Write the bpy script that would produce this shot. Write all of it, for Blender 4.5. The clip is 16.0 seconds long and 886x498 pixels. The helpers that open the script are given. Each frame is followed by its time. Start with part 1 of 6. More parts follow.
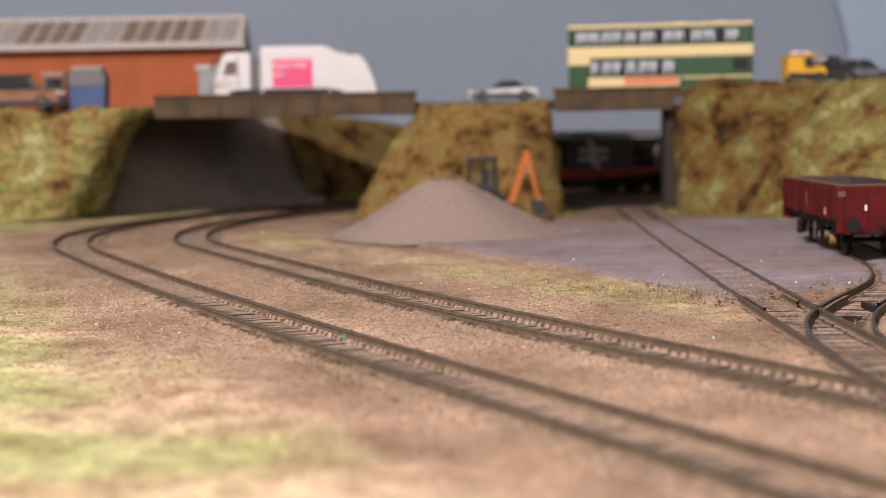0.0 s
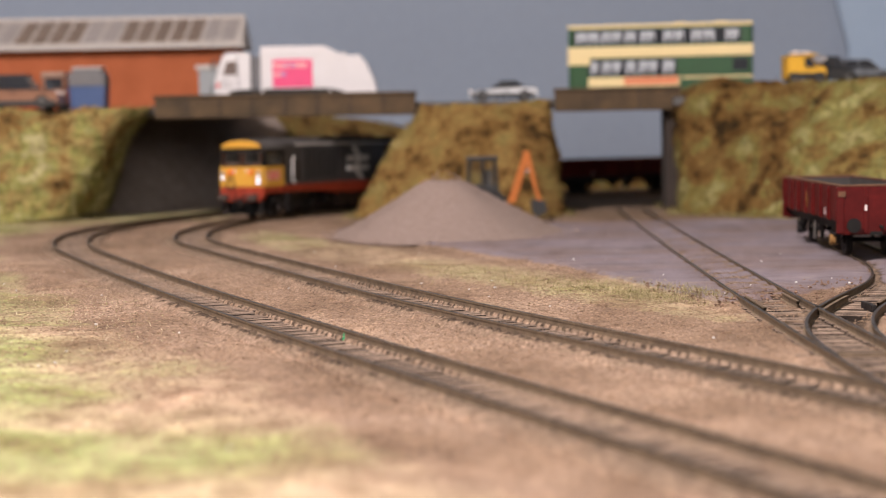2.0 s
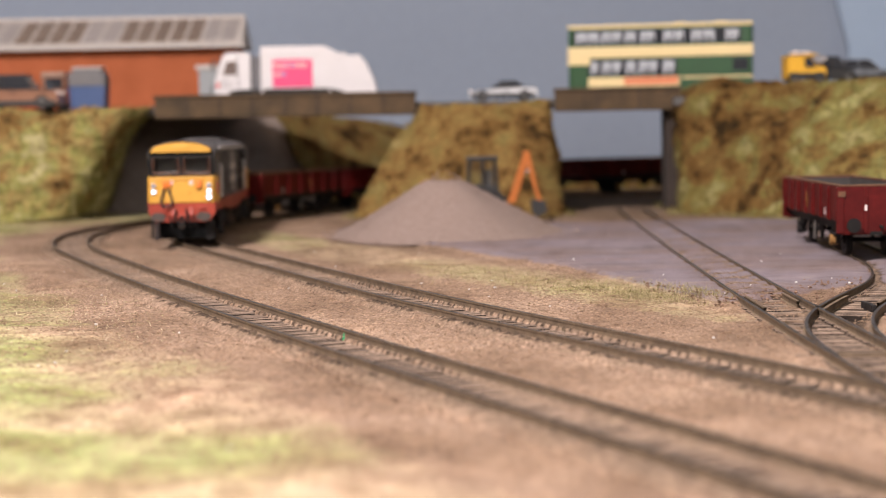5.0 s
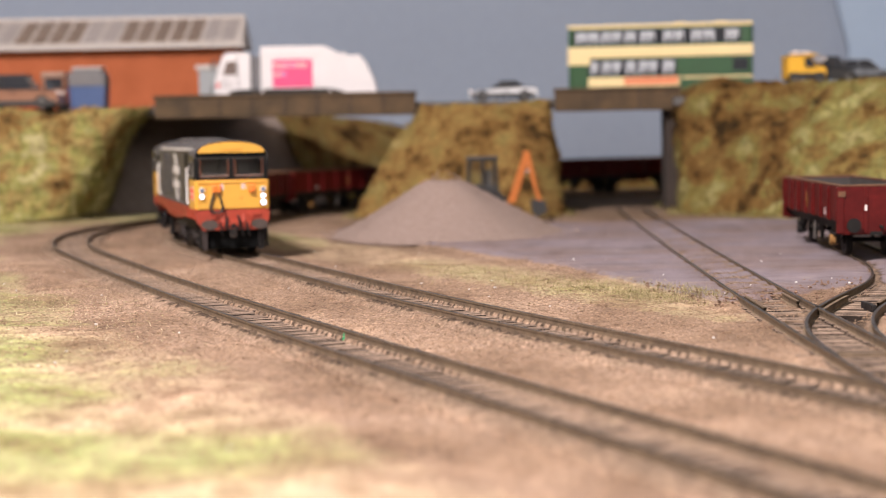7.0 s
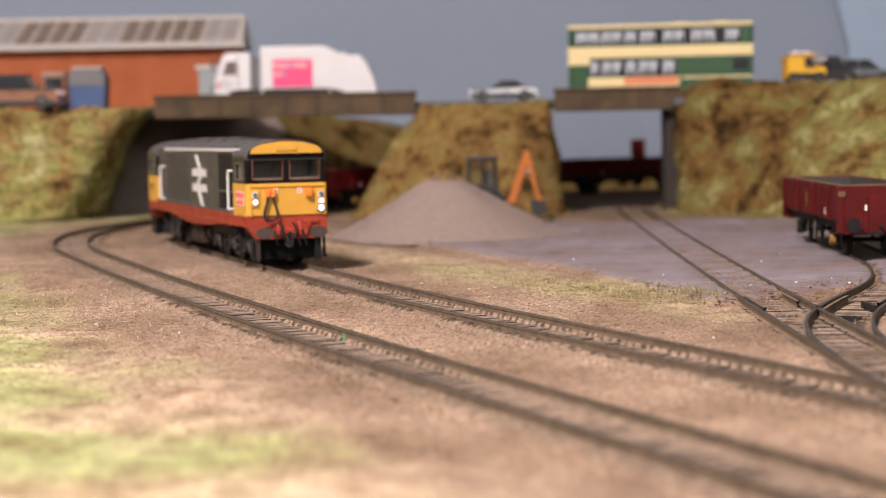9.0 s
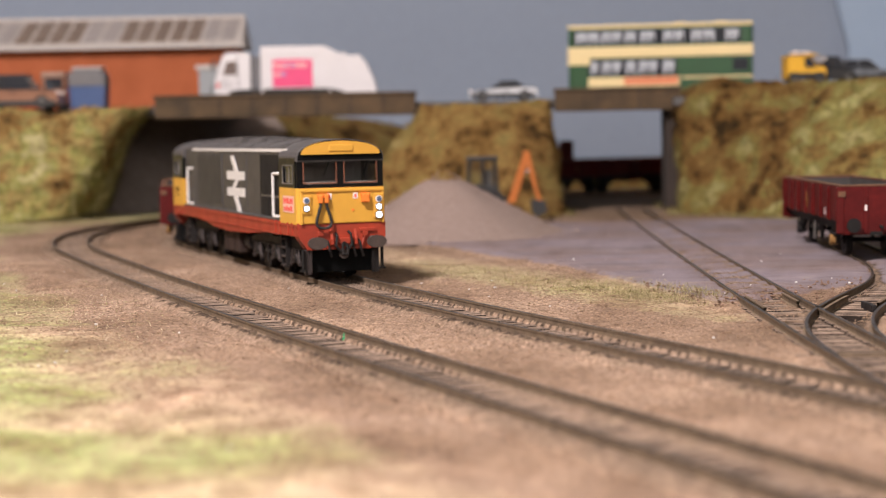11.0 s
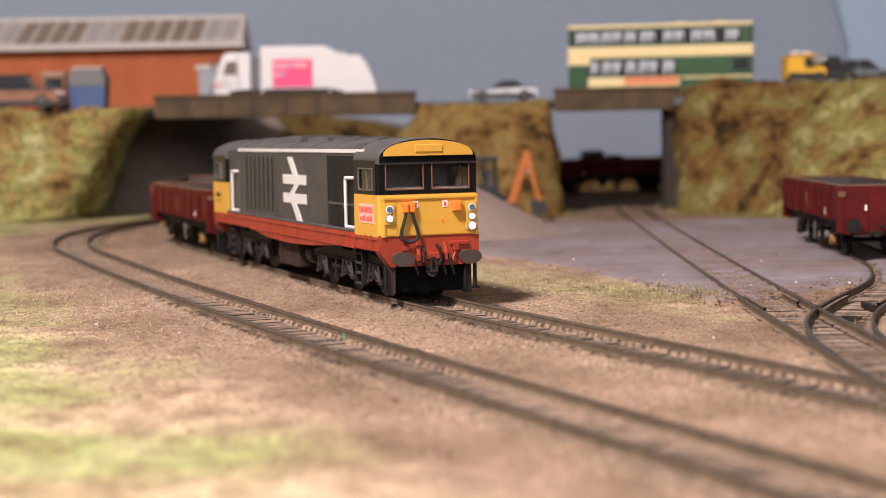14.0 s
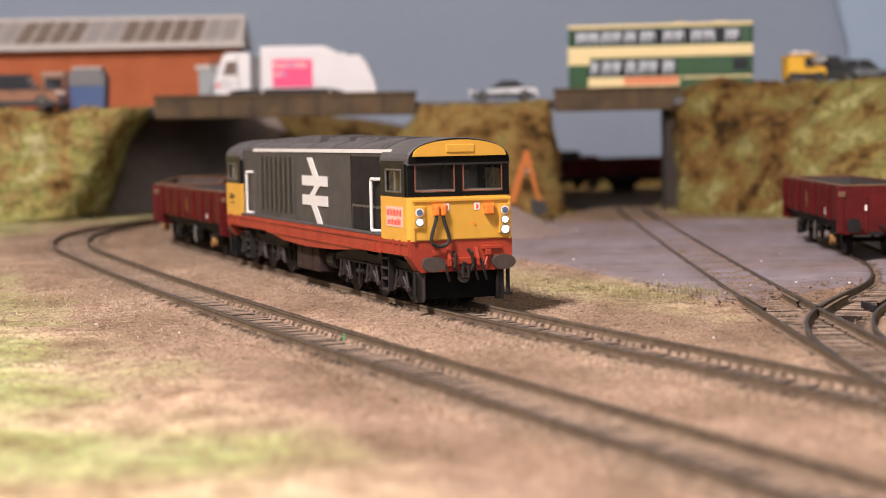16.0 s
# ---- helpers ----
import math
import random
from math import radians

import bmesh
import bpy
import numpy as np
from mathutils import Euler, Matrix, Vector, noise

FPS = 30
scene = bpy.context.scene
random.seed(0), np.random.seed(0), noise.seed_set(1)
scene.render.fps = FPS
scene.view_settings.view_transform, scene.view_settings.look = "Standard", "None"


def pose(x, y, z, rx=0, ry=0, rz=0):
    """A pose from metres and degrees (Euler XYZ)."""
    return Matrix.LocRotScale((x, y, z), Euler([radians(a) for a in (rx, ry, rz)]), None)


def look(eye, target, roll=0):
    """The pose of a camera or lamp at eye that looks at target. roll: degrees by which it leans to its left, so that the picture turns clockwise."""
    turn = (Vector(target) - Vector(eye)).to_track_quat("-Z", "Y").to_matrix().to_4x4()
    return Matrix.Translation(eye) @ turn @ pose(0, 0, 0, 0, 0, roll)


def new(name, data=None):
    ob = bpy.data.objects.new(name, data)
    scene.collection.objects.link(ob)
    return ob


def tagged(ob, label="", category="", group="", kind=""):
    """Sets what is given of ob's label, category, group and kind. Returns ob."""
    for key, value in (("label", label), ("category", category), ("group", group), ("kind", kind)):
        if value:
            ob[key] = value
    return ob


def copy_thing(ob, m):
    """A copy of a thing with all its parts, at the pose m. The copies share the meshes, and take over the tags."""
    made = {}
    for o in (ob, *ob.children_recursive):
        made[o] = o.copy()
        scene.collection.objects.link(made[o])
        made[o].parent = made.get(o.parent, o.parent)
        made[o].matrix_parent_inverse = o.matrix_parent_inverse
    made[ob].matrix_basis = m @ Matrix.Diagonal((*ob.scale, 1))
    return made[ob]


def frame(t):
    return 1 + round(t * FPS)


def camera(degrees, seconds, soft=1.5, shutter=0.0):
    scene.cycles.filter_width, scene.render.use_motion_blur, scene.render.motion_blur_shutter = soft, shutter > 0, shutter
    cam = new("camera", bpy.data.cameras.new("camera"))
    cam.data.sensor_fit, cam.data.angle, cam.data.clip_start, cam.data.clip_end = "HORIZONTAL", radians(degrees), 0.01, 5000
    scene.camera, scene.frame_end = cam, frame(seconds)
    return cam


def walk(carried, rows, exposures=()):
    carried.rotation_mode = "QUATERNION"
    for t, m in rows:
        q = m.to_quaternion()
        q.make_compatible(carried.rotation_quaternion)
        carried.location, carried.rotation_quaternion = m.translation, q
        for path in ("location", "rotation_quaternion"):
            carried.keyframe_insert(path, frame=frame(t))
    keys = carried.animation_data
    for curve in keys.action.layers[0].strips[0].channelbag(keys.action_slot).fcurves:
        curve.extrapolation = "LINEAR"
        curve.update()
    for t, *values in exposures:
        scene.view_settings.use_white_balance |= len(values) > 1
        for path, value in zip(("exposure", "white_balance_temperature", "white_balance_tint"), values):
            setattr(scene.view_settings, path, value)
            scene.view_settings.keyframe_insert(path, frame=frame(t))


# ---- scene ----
# A model railway on a table top: lengths below are in millimetres unless said otherwise, rail tops lie at z = 0.
EYE = Vector((0, 0, 0.0529))
PITCH = 3.813
cam = camera(28.87, 16.0, soft=1.0, shutter=0.5)
cam.data.dof.use_dof = True
cam.data.dof.focus_distance = 0.55
cam.data.dof.aperture_fstop = 17
AHEAD = EYE + Vector((0, math.cos(radians(PITCH)), -math.sin(radians(PITCH))))
walk(cam, [(0, look(EYE, AHEAD, -1.04)), (16, look(EYE, AHEAD, -1.04))], exposures=[(0, -0.14), (4, -0.13), (6.3, 0.15), (7, 0.11), (8, 0.01), (9, -0.05), (11.5, -0.12), (13, -0.08), (16, -0.04)])

# ---- light: a closed room with ceiling lamps ----
world = bpy.data.worlds.new("room_air")
scene.world = world
world.use_nodes = True
world.node_tree.nodes["Background"].inputs[0].default_value = (0.75, 0.85, 1.0, 1)
world.node_tree.nodes["Background"].inputs[1].default_value = 0.05


def area_lamp(name, eye, target, w, h, power, color):
    data = bpy.data.lights.new(name, "AREA")
    data.shape, data.size, data.size_y, data.energy, data.color = "RECTANGLE", w, h, power, color
    ob = new(name, data)
    ob.matrix_world = look(eye, target)
    return ob


area_lamp("ceiling_lamp_key", (-0.48, -0.14, 1.07), (-0.16, 0.38, 0.0), 0.20, 0.20, 44, (1.0, 0.90, 0.90))
area_lamp("window_daylight", (0.25, -2.1, 0.72), (-0.1, 1.2, 0.03), 1.3, 0.8, 20, (0.98, 0.96, 1.0))


# ---- materials ----
def mat(name, color, rough=0.6, metal=0.0, spread=0.25, scale=400.0, bump=0.15, second=None, emit=0.0, fine=6.0, spec=0.5, rand=0.0):
    """A painted or natural surface: two scales of tone, a fine relief, and wear in the gloss. scale: patches per metre."""
    m = bpy.data.materials.new(name)
    m.use_nodes = True
    nt = m.node_tree
    n, ln = nt.nodes, nt.links
    b = n["Principled BSDF"]
    b.inputs["Metallic"].default_value = metal
    b.inputs["Specular IOR Level"].default_value = spec
    co = n.new("ShaderNodeTexCoord")
    big = n.new("ShaderNodeTexNoise")
    big.inputs["Scale"].default_value, big.inputs["Detail"].default_value = scale, 4
    small = n.new("ShaderNodeTexNoise")
    small.inputs["Scale"].default_value, small.inputs["Detail"].default_value = scale * fine, 3
    ln.new(co.outputs["Object"], big.inputs["Vector"])
    ln.new(co.outputs["Object"], small.inputs["Vector"])
    ramp = n.new("ShaderNodeMapRange")
    ramp.inputs["From Min"].default_value, ramp.inputs["From Max"].default_value = 0.3, 0.7
    ln.new(big.outputs["Fac"], ramp.inputs["Value"])
    c2 = second or tuple(min(1, v * (1 - spread)) for v in color)
    mix = n.new("ShaderNodeMix")
    mix.data_type = "RGBA"
    mix.inputs["A"].default_value, mix.inputs["B"].default_value = (*color, 1), (*c2, 1)
    ln.new(ramp.outputs["Result"], mix.inputs["Factor"])
    grain = n.new("ShaderNodeMapRange")
    grain.inputs["From Min"].default_value, grain.inputs["From Max"].default_value = 0.25, 0.75
    grain.inputs["To Min"].default_value, grain.inputs["To Max"].default_value = 1 - spread * 0.7, 1 + spread * 0.4
    ln.new(small.outputs["Fac"], grain.inputs["Value"])
    mul = n.new("ShaderNodeMix")
    mul.data_type, mul.blend_type = "RGBA", "MULTIPLY"
    mul.inputs["Factor"].default_value = 1
    ln.new(mix.outputs["Result"], mul.inputs["A"])
    ln.new(grain.outputs["Result"], mul.inputs["B"])
    out = mul.outputs["Result"]
    if rand:
        info = n.new("ShaderNodeObjectInfo")
        rr = n.new("ShaderNodeMapRange")
        rr.inputs["To Min"].default_value, rr.inputs["To Max"].default_value = 1 - rand, 1 + rand
        ln.new(info.outputs["Random"], rr.inputs["Value"])
        m2 = n.new("ShaderNodeMix")
        m2.data_type, m2.blend_type = "RGBA", "MULTIPLY"
        m2.inputs["Factor"].default_value = 1
        ln.new(out, m2.inputs["A"])
        ln.new(rr.outputs["Result"], m2.inputs["B"])
        out = m2.outputs["Result"]
    ln.new(out, b.inputs["Base Color"])
    gl = n.new("ShaderNodeMapRange")
    gl.inputs["To Min"].default_value, gl.inputs["To Max"].default_value = max(0.02, rough - 0.1), min(1, rough + 0.12)
    ln.new(big.outputs["Fac"], gl.inputs["Value"])
    ln.new(gl.outputs["Result"], b.inputs["Roughness"])
    if bump:
        bp = n.new("ShaderNodeBump")
        bp.inputs["Strength"].default_value, bp.inputs["Distance"].default_value = bump, 0.0006
        ln.new(small.outputs["Fac"], bp.inputs["Height"])
        ln.new(bp.outputs["Normal"], b.inputs["Normal"])
    if emit:
        b.inputs["Emission Color"].default_value = (*color, 1)
        b.inputs["Emission Strength"].default_value = emit
    return m


def glass_mat(name, tint=(0.8, 0.85, 0.85)):
    m = bpy.data.materials.new(name)
    m.use_nodes = True
    b = m.node_tree.nodes["Principled BSDF"]
    b.inputs["Base Color"].default_value = (*tint, 1)
    b.inputs["Transmission Weight"].default_value = 1.0
    b.inputs["Roughness"].default_value = 0.04
    b.inputs["IOR"].default_value = 1.45
    return m


def masked_ground(name):
    """Sandy ground sheet; the mesh's own 'grass', 'yard' and 'dirt' values say where turf, smooth yard and dark ballast lie."""
    m = bpy.data.materials.new(name)
    m.use_nodes = True
    nt = m.node_tree
    n, ln = nt.nodes, nt.links
    b = n["Principled BSDF"]
    b.inputs["Roughness"].default_value = 0.95
    b.inputs["Specular IOR Level"].default_value = 0.15
    co = n.new("ShaderNodeTexCoord")

    def tex(scale, detail=4, rough=0.6):
        t = n.new("ShaderNodeTexNoise")
        t.inputs["Scale"].default_value, t.inputs["Detail"].default_value, t.inputs["Roughness"].default_value = scale, detail, rough
        ln.new(co.outputs["Object"], t.inputs["Vector"])
        return t.outputs["Fac"]

    def ramp(src, stops):
        r = n.new("ShaderNodeValToRGB")
        while len(r.color_ramp.elements) < len(stops):
            r.color_ramp.elements.new(0.5)
        for e, (p, c) in zip(r.color_ramp.elements, stops):
            e.position, e.color = p, (*c, 1)
        ln.new(src, r.inputs["Fac"])
        return r.outputs["Color"]

    def blend(a, c, fac, kind="MIX"):
        x = n.new("ShaderNodeMix")
        x.data_type, x.blend_type = "RGBA", kind
        for s, v in (("A", a), ("B", c)):
            ln.new(v, x.inputs[s])
        if isinstance(fac, float):
            x.inputs["Factor"].default_value = fac
        else:
            ln.new(fac, x.inputs["Factor"])
        return x.outputs["Result"]

    def mask(att, noise_src, width=0.25):
        a = n.new("ShaderNodeAttribute")
        a.attribute_name = att
        s = n.new("ShaderNodeMath")
        s.operation = "ADD"
        ln.new(a.outputs["Fac"], s.inputs[0])
        ln.new(noise_src, s.inputs[1])
        r = n.new("ShaderNodeMapRange")
        r.inputs["From Min"].default_value, r.inputs["From Max"].default_value = 1.0 - width, 1.0 + width
        ln.new(s.outputs[0], r.inputs["Value"])
        return r.outputs["Result"]

    patch, mid, fine, grit = tex(14, 5), tex(110, 5), tex(800, 3), tex(2000, 2)
    hue, clump = tex(27, 4), tex(260, 4, 0.7)
    sand = ramp(patch, [(0.34, (0.205, 0.138, 0.094)), (0.46, (0.298, 0.206, 0.146)), (0.56, (0.356, 0.251, 0.182)), (0.68, (0.42, 0.302, 0.222))])
    speck = ramp(fine, [(0.34, (0.30, 0.26, 0.22)), (0.44, (0.82, 0.81, 0.80)), (0.56, (1, 1, 1)), (0.68, (1.55, 1.5, 1.42))])
    sand = blend(sand, ramp(hue, [(0.36, (0.72, 0.66, 0.60)), (0.48, (1, 1, 1)), (0.66, (1.10, 1.06, 0.98))]), 0.5, "MULTIPLY")
    sand = blend(sand, ramp(mid, [(0.32, (0.74, 0.70, 0.66)), (0.47, (1, 1, 1)), (0.7, (1.10, 1.08, 1.05))]), 0.9, "MULTIPLY")
    sand = blend(sand, speck, 0.9, "MULTIPLY")
    sand = blend(sand, ramp(grit, [(0.34, (0.55, 0.52, 0.5)), (0.5, (1, 1, 1)), (0.7, (1.25, 1.25, 1.22))]), 0.8, "MULTIPLY")
    straw = ramp(hue, [(0.34, (0.34, 0.25, 0.155)), (0.45, (0.48, 0.375, 0.25)), (0.55, (0.55, 0.42, 0.29)), (0.68, (0.63, 0.44, 0.33))])
    moss = ramp(hue, [(0.34, (0.27, 0.225, 0.10)), (0.45, (0.315, 0.325, 0.135)), (0.55, (0.385, 0.405, 0.19)), (0.68, (0.47, 0.43, 0.245))])
    turf = blend(straw, moss, mask("green", patch, 0.16))
    turf = blend(turf, ramp(mid, [(0.33, (0.55, 0.50, 0.40)), (0.50, (1, 1, 1)), (0.7, (1.14, 1.12, 1.06))]), 0.9, "MULTIPLY")
    turf = blend(turf, ramp(clump, [(0.34, (0.55, 0.52, 0.42)), (0.48, (1, 1, 1)), (0.68, (1.2, 1.18, 1.1))]), 0.85, "MULTIPLY")
    turf = blend(turf, ramp(fine, [(0.3, (0.6, 0.6, 0.55)), (0.6, (1.1, 1.1, 1.05))]), 0.8, "MULTIPLY")
    yard = ramp(patch, [(0.34, (0.188, 0.137, 0.126)), (0.45, (0.220, 0.173, 0.172)), (0.55, (0.216, 0.182, 0.200)), (0.68, (0.282, 0.236, 0.246))])
    yard = blend(yard, ramp(hue, [(0.34, (0.74, 0.70, 0.67)), (0.47, (1, 1, 1)), (0.68, (1.12, 1.12, 1.13))]), 0.9, "MULTIPLY")
    yard = blend(yard, ramp(mid, [(0.3, (0.80, 0.78, 0.76)), (0.48, (1, 1, 1)), (0.7, (1.08, 1.07, 1.06))]), 0.9, "MULTIPLY")
    yard = blend(yard, ramp(fine, [(0.3, (0.82, 0.80, 0.79)), (0.6, (1.04, 1.04, 1.04))]), 0.7, "MULTIPLY")
    dirt = ramp(fine, [(0.3, (0.085, 0.058, 0.040)), (0.5, (0.185, 0.130, 0.090)), (0.7, (0.29, 0.21, 0.15))])
    # Near-black brown for sleeper ends and for shade painted between the sleepers.
    ends_gap_shade = ramp(fine, [(0.3, (0.030, 0.021, 0.015)), (0.5, (0.062, 0.043, 0.030)), (0.7, (0.13, 0.093, 0.066))])
    col = blend(sand, dirt, mask("dirt", mid))
    col = blend(col, ends_gap_shade, mask("ends_gap_shade", mid))
    col = blend(col, yard, mask("yard", mid, 0.12))
    col = blend(col, turf, mask("grass", mid, 0.4))
    ln.new(col, b.inputs["Base Color"])
    bp = n.new("ShaderNodeBump")
    bp.inputs["Strength"].default_value, bp.inputs["Distance"].default_value = 0.8, 0.0016
    ln.new(fine, bp.inputs["Height"])
    ln.new(bp.outputs["Normal"], b.inputs["Normal"])
    return m


def scenic(name, stops, scale=60.0, bump=0.9, island=0.0):
    """Scatter foliage on a bank: blotches of colour with rough fibre."""
    m = bpy.data.materials.new(name)
    m.use_nodes = True
    nt = m.node_tree
    n, ln = nt.nodes, nt.links
    b = n["Principled BSDF"]
    b.inputs["Roughness"].default_value = 0.95
    b.inputs["Specular IOR Level"].default_value = 0.1
    co = n.new("ShaderNodeTexCoord")
    big = n.new("ShaderNodeTexNoise")
    big.inputs["Scale"].default_value, big.inputs["Detail"].default_value, big.inputs["Roughness"].default_value = scale, 6, 0.65
    fine = n.new("ShaderNodeTexNoise")
    fine.inputs["Scale"].default_value, fine.inputs["Detail"].default_value = scale * 14, 4
    for t in (big, fine):
        ln.new(co.outputs["Object"], t.inputs["Vector"])
    r = n.new("ShaderNodeValToRGB")
    while len(r.color_ramp.elements) < len(stops):
        r.color_ramp.elements.new(0.5)
    for e, (p, c) in zip(r.color_ramp.elements, stops):
        e.position, e.color = p, (*c, 1)
    src = big.outputs["Fac"]
    if island:
        geo = n.new("ShaderNodeNewGeometry")
        ad = n.new("ShaderNodeMath")
        ad.operation = "MULTIPLY_ADD"
        ad.inputs[1].default_value = island
        ln.new(geo.outputs["Random Per Island"], ad.inputs[0])
        off = n.new("ShaderNodeMath")
        off.operation = "SUBTRACT"
        off.inputs[1].default_value = island / 2
        ln.new(src, off.inputs[0])
        ln.new(off.outputs[0], ad.inputs[2])
        src = ad.outputs[0]
    ln.new(src, r.inputs["Fac"])
    g = n.new("ShaderNodeMapRange")
    g.inputs["From Min"].default_value, g.inputs["From Max"].default_value = 0.3, 0.7
    g.inputs["To Min"].default_value, g.inputs["To Max"].default_value = 0.5, 1.35
    ln.new(fine.outputs["Fac"], g.inputs["Value"])
    x = n.new("ShaderNodeMix")
    x.data_type, x.blend_type = "RGBA", "MULTIPLY"
    x.inputs["Factor"].default_value = 1
    ln.new(r.outputs["Color"], x.inputs["A"])
    ln.new(g.outputs["Result"], x.inputs["B"])
    ln.new(x.outputs["Result"], b.inputs["Base Color"])
    bp = n.new("ShaderNodeBump")
    bp.inputs["Strength"].default_value, bp.inputs["Distance"].default_value = bump, 0.0025
    ln.new(fine.outputs["Fac"], bp.inputs["Height"])
    ln.new(bp.outputs["Normal"], b.inputs["Normal"])
    return m


GROUND = masked_ground("sandy_ground")
BANKC = [(0.35, (0.040, 0.027, 0.011)), (0.41, (0.15, 0.084, 0.025)), (0.47, (0.22, 0.155, 0.052)), (0.53, (0.21, 0.195, 0.060)), (0.59, (0.36, 0.31, 0.135)), (0.67, (0.29, 0.32, 0.105))]
MOUNDC = [(0.36, (0.045, 0.027, 0.010)), (0.43, (0.17, 0.092, 0.028)), (0.51, (0.26, 0.165, 0.056)), (0.59, (0.215, 0.16, 0.052)), (0.69, (0.31, 0.235, 0.095))]
WESTC = [(0.34, (0.075, 0.050, 0.020)), (0.40, (0.22, 0.120, 0.038)), (0.46, (0.33, 0.245, 0.095)), (0.52, (0.24, 0.235, 0.068)), (0.58, (0.46, 0.395, 0.20)), (0.64, (0.40, 0.36, 0.17)), (0.72, (0.33, 0.37, 0.12))]
BROWNC = [(0.36, (0.032, 0.020, 0.008)), (0.43, (0.13, 0.068, 0.020)), (0.50, (0.19, 0.115, 0.038)), (0.57, (0.18, 0.155, 0.045)), (0.63, (0.28, 0.235, 0.10)), (0.7, (0.21, 0.22, 0.07))]
WEST = scenic("west_scatter", WESTC, 26)
WESTF = scenic("west_fibre", WESTC, 26, 0.3, 0.14)
BROWN = scenic("brown_scatter", BROWNC, 40)
BROWNF = scenic("brown_fibre", BROWNC, 40, 0.3, 0.14)
BANK = scenic("bank_scatter", BANKC, 27)
MOUND = scenic("mound_scatter", MOUNDC, 45)
BANKF = scenic("bank_fibre", BANKC, 27, 0.3, 0.14)
MOUNDF = scenic("mound_fibre", MOUNDC, 45, 0.3, 0.14)
TUFTF = scenic("tuft_fibre", [(0.3, (0.20, 0.185, 0.075)), (0.45, (0.30, 0.26, 0.12)), (0.55, (0.38, 0.315, 0.17)), (0.7, (0.46, 0.37, 0.23))], 60, 0.0, 0.35)
STRAWF = scenic("straw_fibre", [(0.3, (0.55, 0.45, 0.27)), (0.7, (0.72, 0.62, 0.45))], 60, 0.0, 0.3)
TURFF = scenic("turf_fibre", [(0.3, (0.30, 0.31, 0.13)), (0.45, (0.40, 0.385, 0.19)), (0.55, (0.48, 0.42, 0.25)), (0.7, (0.54, 0.45, 0.31))], 60, 0.0, 0.35)
RAIL = mat("dusty_rail_side", (0.180, 0.128, 0.083), 0.8, spread=0.35, scale=260, second=(0.110, 0.079, 0.054), spec=0.2)
RAILTOP = mat("worn_rail_head", (0.085, 0.070, 0.058), 0.42, 0.6, spread=0.4, scale=160, bump=0.05)
# Sleeper sides: free of dust, with the shade of the gaps painted in.
SLEEPSIDE = mat("shaded_sleeper_side", (0.034, 0.024, 0.018), 0.9, spread=0.35, scale=300, spec=0.2)
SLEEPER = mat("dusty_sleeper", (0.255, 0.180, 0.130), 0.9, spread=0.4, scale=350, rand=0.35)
SANDG = mat("sand_grain", (0.36, 0.245, 0.165), 0.95, spread=0.35, scale=90, spec=0.1)
GREENP = mat("green_plastic", (0.03, 0.35, 0.14), 0.4, bump=0)
CRUMB = mat("reddish_soil", (0.25, 0.15, 0.10), 0.95, spread=0.4, scale=300)
STONE = mat("ballast_stone", (0.24, 0.17, 0.122), 0.95, spread=0.45, scale=500)
CONCRETE = mat("weathered_beam", (0.105, 0.064, 0.030), 0.9, spread=0.4, scale=60, bump=0.4, second=(0.055, 0.038, 0.022))
PIERM = mat("dark_pier", (0.050, 0.036, 0.028), 0.9, spread=0.3, scale=40, bump=0.3)
DARKWALL = mat("dark_abutment", (0.36, 0.285, 0.24), 0.9, spread=0.3, scale=30, bump=0.3)
ROADM = mat("grey_road", (0.12, 0.115, 0.11), 0.9, spread=0.25, scale=80)
SKY = mat("painted_backdrop", (0.272, 0.318, 0.392), 0.9, spread=0.05, scale=3, bump=0.02, fine=40)
SKY2 = mat("backdrop_bright_blue", (0.345, 0.44, 0.565), 0.9, spread=0.05, scale=3, bump=0.02, fine=40)
PLASTER = mat("room_wall_paint", (0.75, 0.70, 0.62), 0.9, spread=0.06, scale=4, bump=0.05)
CARPET = mat("room_floor", (0.22, 0.18, 0.15), 0.95, spread=0.3, scale=30)
GREY = mat("loco_grey", (0.056, 0.051, 0.050), 0.45, spread=0.12, scale=120, bump=0.03)
ROOFG = mat("loco_roof_grey", (0.082, 0.074, 0.071), 0.55, spread=0.3, scale=100, bump=0.05)
BLACK = mat("loco_black", (0.006, 0.006, 0.006), 0.3, spec=0.22, spread=0.2, scale=150, bump=0.02)
MATTBLACK = mat("matt_black", (0.007, 0.007, 0.007), 0.9, spec=0.08, spread=0.2, scale=150, bump=0.02)
YELLOW = mat("warning_yellow", (0.64, 0.335, 0.045), 0.42, spread=0.06, scale=60, bump=0.02)
ORANGE = mat("solebar_red", (0.35, 0.040, 0.016), 0.5, spread=0.22, scale=80, bump=0.03)
HANGER = mat("weathered_hanger", (0.046, 0.034, 0.031), 0.6, spread=0.35, scale=200, spec=0.3)
BOGIE = mat("bogie_dark_brown", (0.016, 0.0125, 0.0115), 0.6, spec=0.3, spread=0.35, scale=200, bump=0.2)
BOXBROWN = mat("rusty_tank", (0.046, 0.028, 0.022), 0.7, spread=0.3, scale=90, spec=0.2)
WHITE = mat("white_paint", (0.66, 0.63, 0.60), 0.5, spread=0.06, scale=100, bump=0.02)
STEEL = mat("wheel_steel", (0.35, 0.32, 0.3), 0.4, 0.9, spread=0.3, scale=300)
BUFFER = mat("dull_buffer", (0.085, 0.062, 0.052), 0.55, 0.3, spread=0.25, scale=200)
CABLE = mat("black_rubber", (0.02, 0.019, 0.018), 0.6, bump=0)
